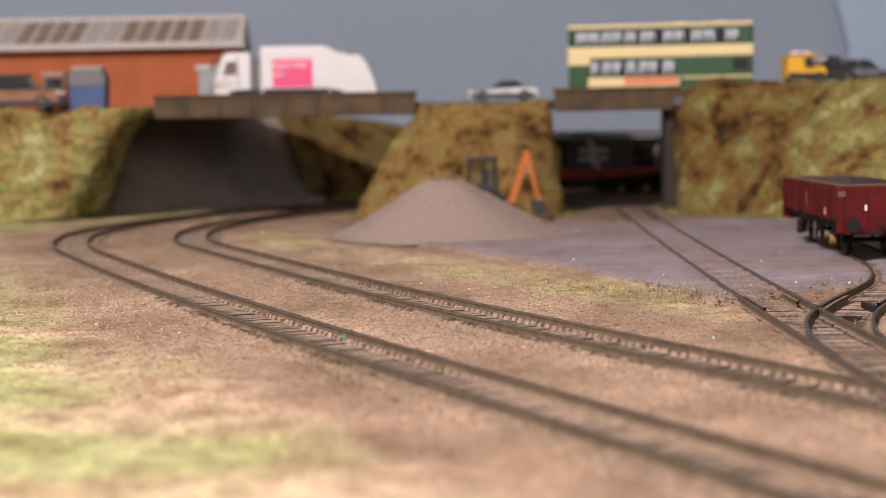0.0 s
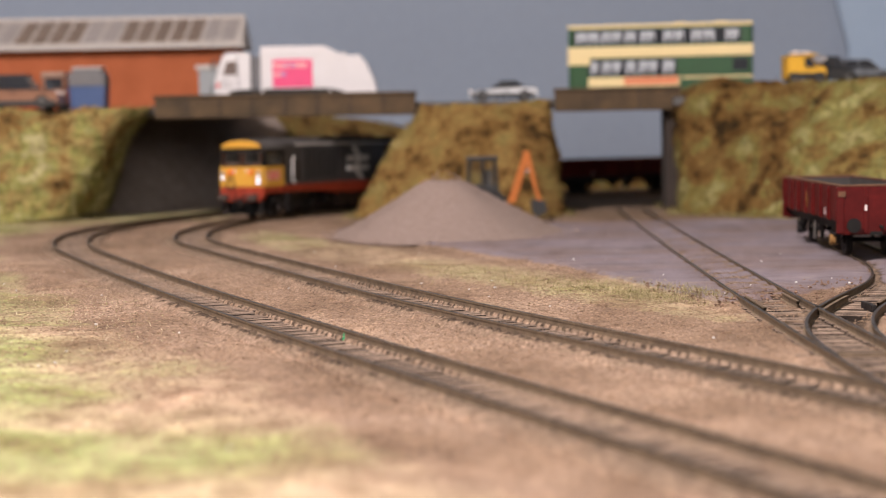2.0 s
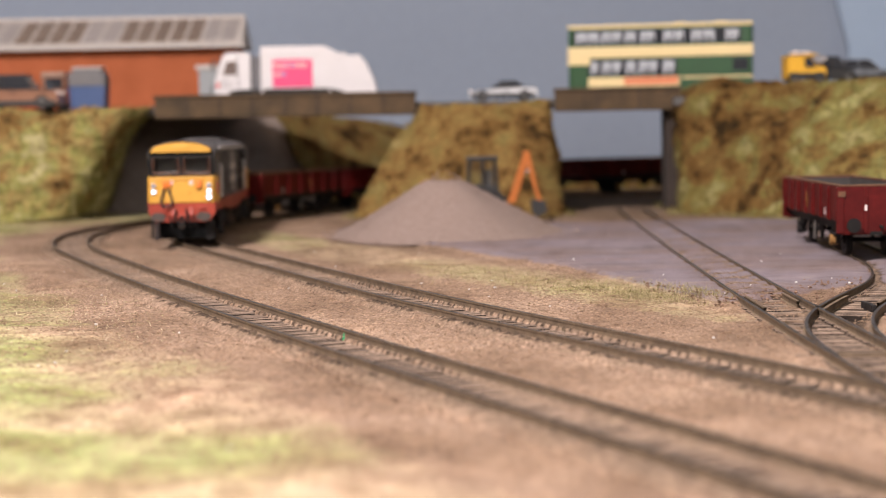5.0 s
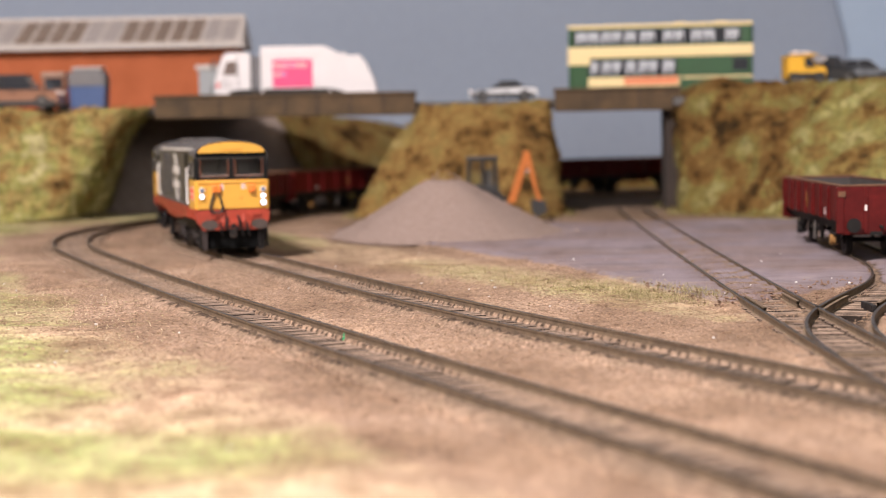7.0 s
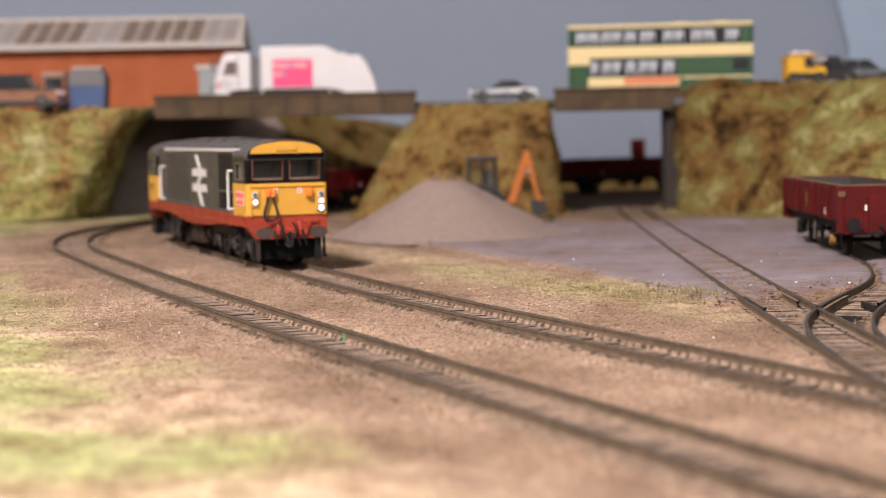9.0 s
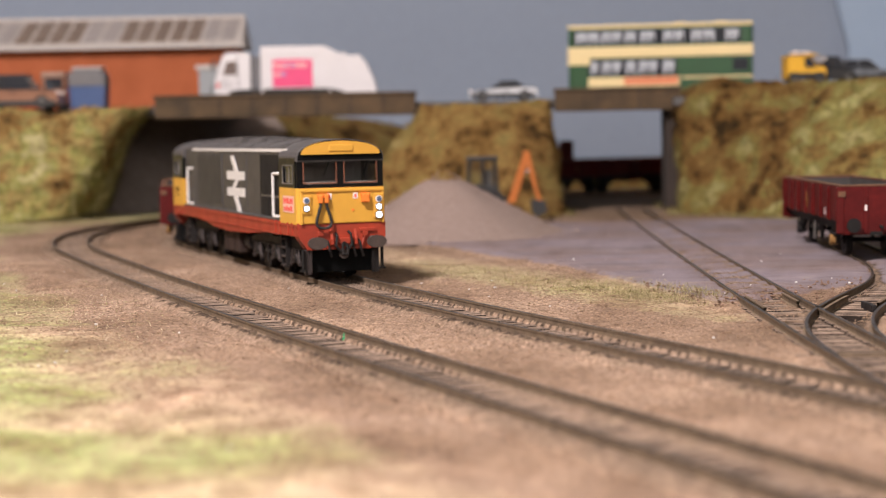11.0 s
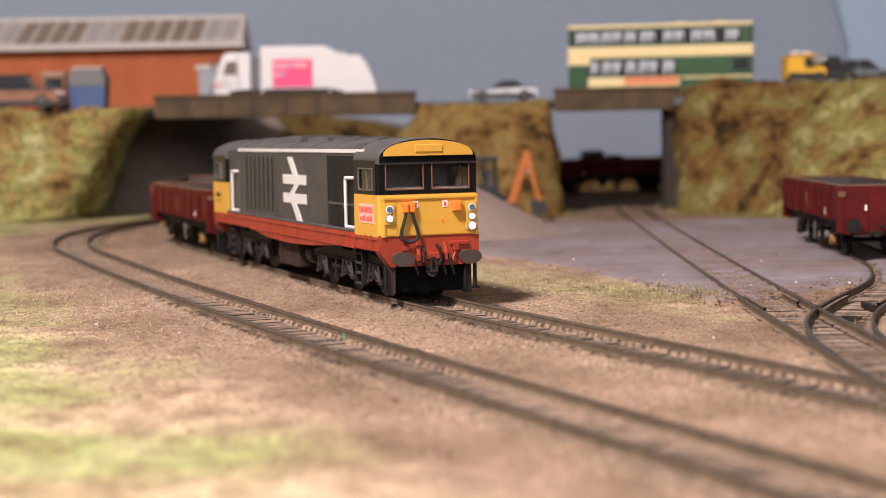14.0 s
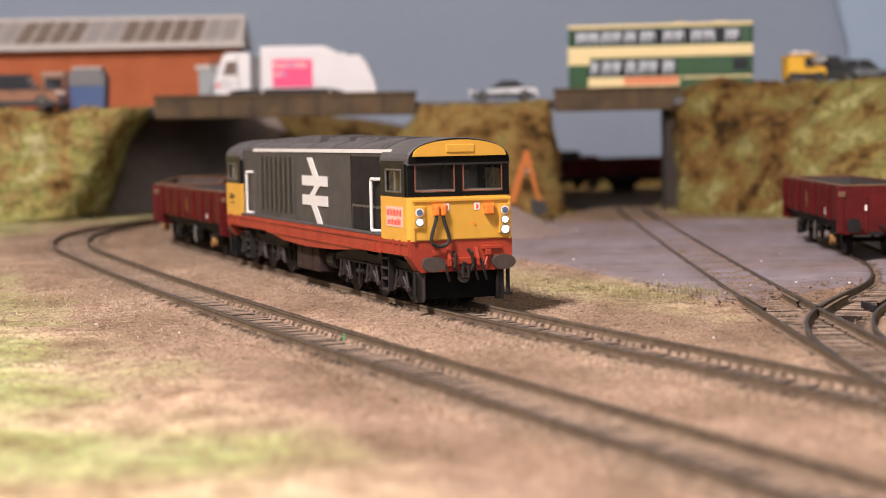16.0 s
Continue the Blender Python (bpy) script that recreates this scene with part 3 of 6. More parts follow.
def bridge(x0, x1, y0, y1, label):
    t = thing("road_bridge", label, "bridge", placed((x0 + x1) / 2, y0, 0))
    c = (x0 + x1) / 2
    bm = B()
    box(bm, x0 - c - 3, x1 - c + 3, 6.5, y1 - y0 - 3, 72.6, 75.7)
    part("deck", bm, ROADM, t, "grey road deck")
    for cut, yy in ((0, 0), (24, y1 - y0 - 6)):
        bm = B()
        box(bm, x0 - c + cut, x1 - c - cut, yy, yy + 6, 67 if cut == 0 else 71, 82, 0.6)
        box(bm, x0 - c + cut - 0.8, x1 - c - cut + 0.8, yy - 1.2, yy + 7.2, 81, 83, 0.5)
        beam = part("parapet_beam", bm, CONCRETE, t, "stained brown parapet beam")
        n = max(2, int((x1 - x0) / 22))
        for k in range(1, n):
            bm = B()
            u = x0 - c + cut + (x1 - x0 - 2 * cut) * k / n
            box(bm, u - 0.5, u + 0.5, yy - 0.7, yy + 0.3, 68 if cut == 0 else 72, 81)
            part("joint_strip", bm, PIERM, beam)
    return t


bridge(-197, -17, 1190, 1430, "brown concrete road bridge spanning two curved tracks")
bridge(79, 166, 1190, 1430, "brown concrete road bridge over a siding")
bm = B()
box(bm, 156.5, 166, 1200, 1224, -5, 72.4)
tagged(part("bridge_pier", bm, PIERM), "dark concrete pier under the road bridge", "pier", kind="structure")
bm = B()
box(bm, -16, 78.5, 1205, 1430, 70, 75.5)
tagged(part("road", bm, ROADM), "grey road surface between the bridges", "road", kind="structure")


# ---- track ----
def sweep(pts, prof, lo=0, hi=None):
    """Draw a closed profile of (side, height) along a line; returns vertices and faces."""
    p = pts[lo:hi]
    t = np.gradient(p, axis=0)
    t /= np.hypot(t[:, 0], t[:, 1])[:, None]
    n = np.c_[-t[:, 1], t[:, 0]]
    verts, faces, k = [], [], len(prof)
    for a, b in zip(p, n):
        verts += [(a[0] + b[0] * u, a[1] + b[1] * u, v) for u, v in prof]
    for i in range(len(p) - 1):
        for j in range(k):
            faces.append((i * k + j, i * k + (j + 1) % k, (i + 1) * k + (j + 1) % k, (i + 1) * k + j))
    return verts, faces


RAILP = [(-1.0, -2.6), (1.0, -2.6), (1.0, -2.3), (0.3, -2.0), (0.3, -0.8), (0.52, -0.6), (0.52, -0.08), (-0.52, -0.08), (-0.52, -0.6), (-0.3, -0.8), (-0.3, -2.0), (-1.0, -2.3)]
HEADP = [(-0.5, -0.2), (0.5, -0.2), (0.46, 0.0), (-0.46, 0.0)]


def lay_rails(owner, pts, side, lo=0, hi=None):
    q = offset(pts, side)
    r = new("rail", raw("rail", *sweep(q, RAILP, lo, hi), RAIL))
    r.parent = owner
    h = new("rail_head", raw("rail_head", *sweep(q, HEADP, lo, hi), RAILTOP))
    h.parent = r
    return r


def sleeper_mesh(length):
    bm = B()
    box(bm, -0.88, 0.88, -length / 2, length / 2, -5.0, -2.5, 0.2)
    for s in (-1, 1):
        for k in (-1, 1):
            box(bm, -0.8, 0.8, s * 8.85 + k * 1.4 - 0.5, s * 8.85 + k * 1.4 + 0.5, -2.55, -1.95, 0.12)
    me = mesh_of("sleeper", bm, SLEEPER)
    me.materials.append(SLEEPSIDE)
    # Faces not turned upward take the darker tone that carries the gap shade.
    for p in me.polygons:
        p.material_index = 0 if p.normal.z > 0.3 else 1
    return me


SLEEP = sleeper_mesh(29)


def lay_track(label, pts, pitch=4.4, hide=None, rails=True):
    t = tagged(new("track"), label, "track", kind="structure")
    if rails:
        for s in (-8.85, 8.85):
            lay_rails(t, pts, s)
    d = np.r_[0, np.cumsum(np.hypot(*np.diff(pts, axis=0).T))]
    n = 0
    rng = random.Random(5)
    u = 3.0
    while u < d[-1]:
        x, y = np.interp(u, d, pts[:, 0]), np.interp(u, d, pts[:, 1])
        x2, y2 = np.interp(u + 1, d, pts[:, 0]), np.interp(u + 1, d, pts[:, 1])
        u += pitch
        if y < 170 or y > 1180 or (hide and hide(x, y)) or n >= 300 or x > 330 or y > 1010:
            continue
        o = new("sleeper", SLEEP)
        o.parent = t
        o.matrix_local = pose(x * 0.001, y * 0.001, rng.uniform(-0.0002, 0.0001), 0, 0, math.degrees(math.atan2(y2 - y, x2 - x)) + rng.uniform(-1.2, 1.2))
        n += 1
    return t


lay_track("curved single track with dusty brown sleepers", LINE_IN)
lay_track("outer curved track with dusty brown sleepers", LINE_OUT)
siding = lay_track("siding track sunk into the yard surface", SIDING, hide=lambda x, y: y > 585)
spur = lay_track("spur track curving off the siding turnout", SPUR, hide=lambda x, y: y > 640 or y < 505)


def ballast_bed(label, pts, y0, y1, fill, seed):
    """Dusty ballast along a track: bare between the rails, heaped against them, with the dark sleeper ends standing out of it."""
    d = np.r_[0, np.cumsum(np.hypot(*np.diff(pts, axis=0).T))]
    keep = d[(pts[:, 1] > y0) & (pts[:, 1] < y1)]
    u = np.arange(keep.min(), keep.max(), 0.7)
    v = np.arange(-18.2, 18.21, 0.65)
    cx, cy = np.interp(u, d, pts[:, 0]), np.interp(u, d, pts[:, 1])
    t = np.stack([np.gradient(cx), np.gradient(cy)], -1)
    t /= np.hypot(t[:, 0], t[:, 1])[:, None]
    uu, vv = np.meshgrid(u, v, indexing="ij")
    gx, gy = cx[:, None] - t[:, 1, None] * v, cy[:, None] + t[:, 0, None] * v
    f = fill(gy)
    n1, n2, n3 = wave(gx, gy, 0.22, seed), wave(gx, gy, 0.9, seed + 1), wave(gx, gy, 2.2, seed + 2)
    a = np.abs(vv)
    gap = 0.5 + 0.5 * np.cos(2 * math.pi * (uu - 3.0) / 4.4)
    lumps = 0.22 * n2 + 0.2 * n3
    inner = -4.3 + (1.75 + 0.1 * n2) * np.clip(f + 0.25 * n1 * (f > 0.02), 0, 1)
    side = -2.15 + lumps
    heap = ease(a + 0.5 * n2, 5.6, 7.0)
    z = inner * (1 - heap) + side * heap
    stub = gap ** 2 * ease(a, 10.2, 11.2) * (1 - ease(a + 0.8 * n1, 13.0, 14.8)) * (0.35 + 0.65 * ease(n1 + 0.5 * n2, -0.5, 0.4)) * (1 - f)
    stub += 0.7 * gap ** 2 * ease(a, 5.4, 6.2) * (1 - ease(a, 7.0, 7.8)) * (1 - f)
    z = z + 1.1 * stub
    j = np.clip(np.searchsorted(GY[:, 0], gy), 0, GX.shape[0] - 1)
    i = np.clip(np.searchsorted(GX[0], gx), 0, GX.shape[1] - 1)
    out = ease(a, 14.0, 17.4)
    z = z * (1 - out) + (GZ[j, i] - 0.5) * out
    # Dark sleeper ends, plus painted shade where the bed lies open between rails.
    ends_gap_shade = np.maximum(0.80 * ease(stub, 0.15, 0.5), 0.8 * (1 - heap) * (1 - ease(f, 0.1, 0.6)))
    dirt = (0.52 + 0.10 * n1 + 0.1 * f) * (1 - out) + DIRT[j, i] * out
    k1, k2 = gx.shape
    idx = np.arange(k1 * k2).reshape(k1, k2)
    faces = np.stack([idx[:-1, :-1], idx[1:, :-1], idx[1:, 1:], idx[:-1, 1:]], -1).reshape(-1, 4)
    me = bpy.data.meshes.new("ballast_bed")
    me.from_pydata((np.stack([gx, gy, z], -1).reshape(-1, 3) * 0.001).tolist(), [], faces.tolist())
    for key, val in (("grass", gx * 0), ("yard", gx * 0), ("dirt", dirt), ("ends_gap_shade", ends_gap_shade), ("green", gx * 0)):
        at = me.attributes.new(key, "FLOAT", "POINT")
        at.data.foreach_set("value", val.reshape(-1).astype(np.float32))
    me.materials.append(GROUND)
    for p in me.polygons:
        p.use_smooth = True
    tagged(new("ballast_bed", me), label, "ballast", kind="stuff")


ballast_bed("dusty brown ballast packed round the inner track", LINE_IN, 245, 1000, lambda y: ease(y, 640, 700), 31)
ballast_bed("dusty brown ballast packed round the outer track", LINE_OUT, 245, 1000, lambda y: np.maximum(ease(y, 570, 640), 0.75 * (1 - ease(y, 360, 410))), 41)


def piece_of(pts, side, y0, y1):
    """A short length of rail beside a track, flared at neither end."""
    keep = [i for i in range(len(pts)) if y0 <= pts[i][1] <= y1]
    return offset(pts, side)[keep[0]:keep[-1] + 1]


for owner, pts, side, y0, y1 in ((siding, SIDING, 6.6, 505, 548), (siding, SIDING, -6.4, 520, 560), (spur, SPUR, 6.4, 500, 540), (spur, SPUR, -6.5, 515, 552)):
    q = piece_of(pts, side, y0, y1)
    q = np.stack([np.interp(np.linspace(0, len(q) - 1, 12), np.arange(len(q)), q[:, k]) for k in (0, 1)], -1)
    r = new("check_rail", raw("check_rail", *sweep(q, RAILP), RAIL))
    r.parent = owner
    tagged(r, "short rusty check rail")
bm = B()
box(bm, -9, 9, -1.6, 1.6, -2.7, -1.7, 0.2)
r = part("tie_bar", bm, RAIL, spur, "flat rusty tie bar across the turnout")
r.location = (0.1035, 0.4145, 0)
bm = B()
box(bm, -0.9, 0.9, -6.5, 6.5, -2.6, -0.3, 0.3)
r = part("filler_block", bm, BOGIE, spur, "dark block beside the crossing")
r.location = (0.1285, 0.5180, 0)


# ---- loose ballast, fibres and flecks ----
def crumbs(name, label, spots, material, lo, hi, seed, flat=0.7):
    rng = np.random.RandomState(seed)
    verts, faces = [], []
    for x, y, z in spots:
        r = rng.uniform(lo, hi)
        m = len(verts)
        pts = np.array([(1, 0, 0), (-1, 0, 0), (0, 1, 0), (0, -1, 0), (0, 0, 1), (0, 0, -1)], float) * r * rng.uniform(0.6, 1.3, (6, 1))
        a = rng.uniform(0, 3.14)
        c, d = math.cos(a), math.sin(a)
        for p in pts:
            verts.append((x + p[0] * c - p[1] * d, y + p[0] * d + p[1] * c, z + p[2] * flat + r * 0.25))
        faces += [(m + i, m + j, m + k) for i, j, k in ((0, 2, 4), (2, 1, 4), (1, 3, 4), (3, 0, 4), (2, 0, 5), (1, 2, 5), (3, 1, 5), (0, 3, 5))]
    return tagged(new(name, raw(name, verts, faces, material)), label, "ballast", kind="stuff")


rng = np.random.RandomState(11)
spots = []
for line in (LINE_IN, LINE_OUT):
    for k in range(2000):
        i = rng.randint(0, len(line) - 2)
        side = rng.choice((-1, 1)) * rng.uniform(10.3, 16 + 6 * rng.rand())
        if rng.rand() < 0.25:
            side = rng.uniform(-7, 7)
        x, y = offset(line[i:i + 3], side)[1] + rng.normal(0, 1.5, 2)
        bedded = 245 < y < 1000 and abs(side) < 15.5
        if bedded and abs(side) < 8:
            continue
        if 160 < y < 900 and x < 330:
            spots.append((x, y, -2.1 if bedded else ground_z(x, y)))
crumbs("ballast_grit", "brown ballast grit beside the rails", spots, STONE, 0.14, 0.42, 12)
spots = []
for k in range(42000):
    y = 270 + 480 * rng.rand()
    x = rng.uniform(-0.30, 0.30) * y
    spots.append((x, y, ground_z(x, y)))
at_x, at_y = np.array([p[0] for p in spots]), np.array([p[1] for p in spots])
on_yard = (at_y > np.interp(at_x, [-60, 0, 50, 75, 90, 112, 160, 400], [960, 840, 700, 590, 540, 560, 610, 640]))
clear = (near_line(at_x, at_y, LINE_OUT) > 16) & (near_line(at_x, at_y, LINE_IN) > 16) & ~on_yard
spots = [p for p, ok in zip(spots, clear) if ok]
crumbs("sand_grit", "sandy grit lying on the ground", spots, SANDG, 0.12, 0.42, 13)
spots = []
for k in range(60):
    y = 380 + 550 * rng.rand()
    x = rng.uniform(-0.28, 0.28) * y
    spots.append((x, y, ground_z(x, y) + 0.1))
for x, y in ((-38.5, 302), (6, 548), (-4, 560), (9, 610), (-62, 830), (96, 610), (102, 600), (128, 690), (118, 720), (92, 462), (114, 545)):
    spots.append((x, y, ground_z(x, y) + 0.3))
crumbs("white_fleck", "small white chips lying on the ground", spots, WHITE, 0.25, 0.65, 14)
spots = []
for k in range(420):
    u = rng.rand()
    x = np.interp(u, [0, 0.35, 0.6, 1], [70, 92, 110, 150]) + rng.normal(0, 3)
    y = np.interp(u, [0, 0.35, 0.6, 1], [600, 545, 556, 605]) + rng.normal(0, 9)
    spots.append((x, y, ground_z(x, y)))
crumbs("soil_crumb", "reddish brown soil crumbs along the yard edge", spots, CRUMB, 0.2, 0.75, 16)
bm = B()
prism(bm, [(-0.3, 0), (0.3, 0), (0.4, 2.0), (-0.1, 1.5)], -0.2, 0.2)
o = tagged(part("green_scrap", bm, GREENP), "tiny green plastic scrap lying by the rail", "scrap")
gx0, gy0 = -27.5, 465.0
o.location = (gx0 * 0.001, gy0 * 0.001, -0.0024)


def fibres(name, label, spots, material, lo, hi, seed, thin=1.0):
    rng = np.random.RandomState(seed)
    verts, faces = [], []
    for x, y, z in spots:
        h = rng.uniform(lo, hi)
        a, lean = rng.uniform(0, 6.28), rng.uniform(0.6, 2.3)
        c, d = math.cos(a), math.sin(a)
        w = rng.uniform(0.08, 0.17) * thin
        m = len(verts)
        for u, ww in ((0, 1), (0.55, 0.85), (1, 0.15)):
            px, pz = h * lean * u * (0.4 + 0.6 * u) * 0.6, h * u * (1 - 0.32 * u * lean) * 0.8
            for s in (-1, 1):
                verts.append((x + px * c - s * w * ww * d, y + px * d + s * w * ww * c, z - 0.3 + pz))
        faces += [(m, m + 1, m + 3, m + 2), (m + 2, m + 3, m + 5, m + 4)]
    return tagged(new(name, raw(name, verts, faces, material)), label, "grass", kind="stuff")


spots = []
tries = 0
while len(spots) < 11000 and tries < 400000:
    tries += 1
    y = 190 + 900 * rng.rand() ** 1.3
    x = rng.uniform(-0.30, 0.12) * y
    i = int(np.clip(np.searchsorted(GX[0], x), 0, GX.shape[1] - 1))
    j = int(np.clip(np.searchsorted(GY[:, 0], y), 0, GX.shape[0] - 1))
    if rng.rand() < max(0.0, GRASS[j, i] - 0.42) * 2.2:
        spots.append((x, y, float(GZ[j, i])))
fibres("static_grass", "short pale green and straw grass fibres", spots, TURFF, 0.5, 1.6, 21, 0.6)
def tufts(groups):
    out = []
    for cx, cy, sp, n in groups:
        for k in range(n):
            x, y = rng.normal(cx, sp * 1.3), rng.normal(cy, sp * 2.0)
            out.append((x, y, ground_z(x, y)))
    return out


fibres("grass_tuft", "tufts of longer straw-green grass fibres", tufts(((56, 604, 6, 900), (69, 580, 5, 1500), (78, 568, 4, 900), (44, 622, 7, 600), (30, 650, 9, 600), (10, 690, 10, 600), (86, 556, 4, 300))), TUFTF, 1.2, 4.2, 22, 0.5)
fibres("grass_tuft", "pale grass fibres lying beside the outer track", tufts(((-150, 640, 18, 420), (-128, 580, 16, 520), (-108, 520, 14, 420), (-92, 460, 12, 260))), TURFF, 0.6, 1.7, 23, 0.6)
fibres("straw_fibre", "long bleached straw fibres lying on the turf", tufts(((-118, 560, 16, 110), (-112, 500, 12, 110), (-96, 455, 12, 90), (-84, 410, 14, 60), (-150, 640, 20, 90))), STRAWF, 1.0, 3.4, 26, 0.5)
spots = []
for f in FEET:
    for k in range(1600):
        i = rng.randint(0, len(f) - 1)
        u = rng.rand()
        p = f[i] * (1 - u) + f[i + 1] * u
        x, y = p[0] + rng.normal(0, 5), p[1] - abs(rng.normal(0, 9))
        if abs(x) < 330 and y < 1330:
            spots.append((x, y, ground_z(x, y)))
at_x, at_y = np.array([p[0] for p in spots]), np.array([p[1] for p in spots])
clear = (near_line(at_x, at_y, LINE_OUT) > 22) & (near_line(at_x, at_y, LINE_IN) > 22) & (near_line(at_x, at_y, SIDING) > 20)
spots = [p for p, ok in zip(spots, clear) if ok]
fibres("bank_foot_grass", "dry straw grass along the foot of the banks", spots, WESTF, 3.0, 9.0, 24)
# ---- the locomotive (x forward, y to its left, z up from the rail) ----
def roof_profile(hw, zs, top, n=9):
    """Half-ellipse from one eave to the other."""
    out = []
    for i in range(n):
        a = math.pi * i / (n - 1)
        out.append((hw * math.cos(a), zs + (top - zs) * math.sin(a) ** 0.9))
    return out


def turned(bm, s):
    """On the left side everything lies as on the right side seen after half a turn."""
    if s > 0:
        for v in bm.verts:
            v.co.x = -v.co.x
    return bm


def wheelset(r, parent, x, z, gauge=14.4):
    bm = B()
    rod(bm, (0, -gauge / 2, 0), (0, gauge / 2, 0), 1.0, 8)
    for s in (-1, 1):
        rod(bm, (0, s * gauge / 2, 0), (0, s * (gauge / 2 + 2.2), 0), r, 24)
        rod(bm, (0, s * gauge / 2 - 0.35, 0), (0, s * gauge / 2 + 0.35, 0), r + 0.7, 24)
        rod(bm, (0, s * (gauge / 2 + 2.2), 0), (0, s * (gauge / 2 + 2.9), 0), r * 0.35, 10)
        for k in range(6):
            a = k * math.pi / 3
            rod(bm, (r * 0.6 * math.cos(a), s * (gauge / 2 + 2.1), r * 0.6 * math.sin(a)), (r * 0.6 * math.cos(a), s * (gauge / 2 + 2.4), r * 0.6 * math.sin(a)), 0.6, 6)
    w = part("wheelset", bm, BOGIE, parent, "dark wheels on an axle")
    w.location = Vector((x, 0, z)) * 0.001
    return w


def loco_bogie(parent, x, sgn):
    b = B()
    hang = []
    for s in (-1, 1):
        y0, y1 = (11.6, 13.2) if s > 0 else (-13.2, -11.6)
        prism(b, [(-38, 10.6), (-38, 12.4), (-33, 13.2), (-24, 14.2), (-20, 15.2), (-7, 15.2), (-4, 14.0), (4, 14.0), (7, 15.2), (20, 15.2), (24, 14.2), (33, 13.2), (38, 12.4), (38, 10.6), (30, 10.4), (22, 11.4), (6, 11.4), (0, 10.6), (-6, 11.4), (-22, 11.4), (-30, 10.4)], y0, y1)
        rod(b, (-37, s * 13.4, 10.8), (37, s * 13.4, 10.8), 0.35, 6)
        for ax in (-27.5, 0, 27.5):
            box(b, ax - 1.6, ax + 1.6, s * 12.6 - 1.3, s * 12.6 + 1.3, 5.6, 11, 0.3)
            rod(b, (ax, s * 11, 7.0), (ax, s * 14.2, 7.0), 1.5, 10)
            for k in (-1, 1):
                h = B()
                rod(h, (ax + k * 1.2, s * 13.4, 8.8), (ax + k * 5.6, s * 13.4, 5.0), 0.5, 6)
                rod(h, (ax + k * 5.6, s * 13.4, 5.0), (ax + k * 3.9, s * 13.4, 10.8), 0.5, 6)
                rod(h, (ax + k * 2.0, s * 13.4, 5.6), (ax + k * 5.6, s * 13.4, 5.2), 0.4, 6)
                box(h, ax + k * 5.6 - 0.7, ax + k * 5.6 + 0.7, s * 13.4 - 0.6, s * 13.4 + 0.6, 4.4, 5.7, 0.15)
                hang.append(h)
        for ax in (-14, 14):
            rod(b, (ax - 3.4, s * 12.4, 7.6), (ax + 3.4, s * 12.4, 7.6), 0.9, 8)
            rod(b, (ax, s * 13.0, 3.4), (ax + 0.6, s * 13.0, 11), 0.5, 6)
        for ax in (-36.5, 36.5):
            rod(b, (ax, s * 9, 2.5), (ax, s * 9, 11), 0.7, 6)
            box(b, ax - 0.8, ax + 0.8, s * 9 - 1, s * 9 + 1, 2, 4.5)
    box(b, -34, 34, -6, 6, 9, 13)
    box(b, -6, 6, -12, 12, 10, 14)
    ob = part("bogie", b, BOGIE, parent, "dark brown six-wheel bogie frame")
    ob.location = Vector((x, 0, 0)) * 0.001
    for h in hang:
        part("spring_hanger", h, HANGER, ob, "weathered brown spring hanger")
    sets = [wheelset(7.0, ob, ax, 7.0) for ax in (-27.5, 0, 27.5)]
    # steps
    for s in (-1, 1):
        X = sgn * 17
        for zz in (4.0, 7.4, 10.8, 14):
            bm = B()
            box(bm, X - 3, X + 3, s * 14.2 - 1.3, s * 14.2 + 1.3, zz - 0.35, zz + 0.35, 0.1)
            part("step", bm, HANGER, ob, "worn brown access step")
        for k in (-3, 3):
            bm = B()
            box(bm, X + k - 0.4, X + k + 0.4, s * 14.2 - 1.0, s * 14.2 + 1.0, 3.6, 15.5, 0.1)
            part("ladder_side", bm, BOGIE, ob, "dark ladder side plate")
    return ob, sets


def arrows(parent, side):
    """The white double arrow on the body side, as plain bars."""
    bm = B()
    y0, y1 = (15.5, 15.75) if side > 0 else (-15.75, -15.5)
    cx, cz, w, h = 13.5, 34.0, 16.0, 11.5
    for z0, z1 in ((35.3, 38.9), (28.3, 31.9)):
        box(bm, cx - w, cx + w, y0, y1, z0, z1)
    m = 1
    for poly in ([(-9.5, 45.4), (-3.0, 45.4), (4.5, 38.9), (-2.0, 38.9)], [(6.5, 35.3), (0.0, 35.3), (-6.5, 31.9), (0.0, 31.9)], [(-4.5, 28.3), (2.0, 28.3), (9.5, 21.9), (3.0, 21.9)]):
        prism(bm, [(cx + m * u, v) for u, v in poly], y0, y1)
    part("double_arrow", turned(bm, side), WHITE, parent, "white double arrow marking")


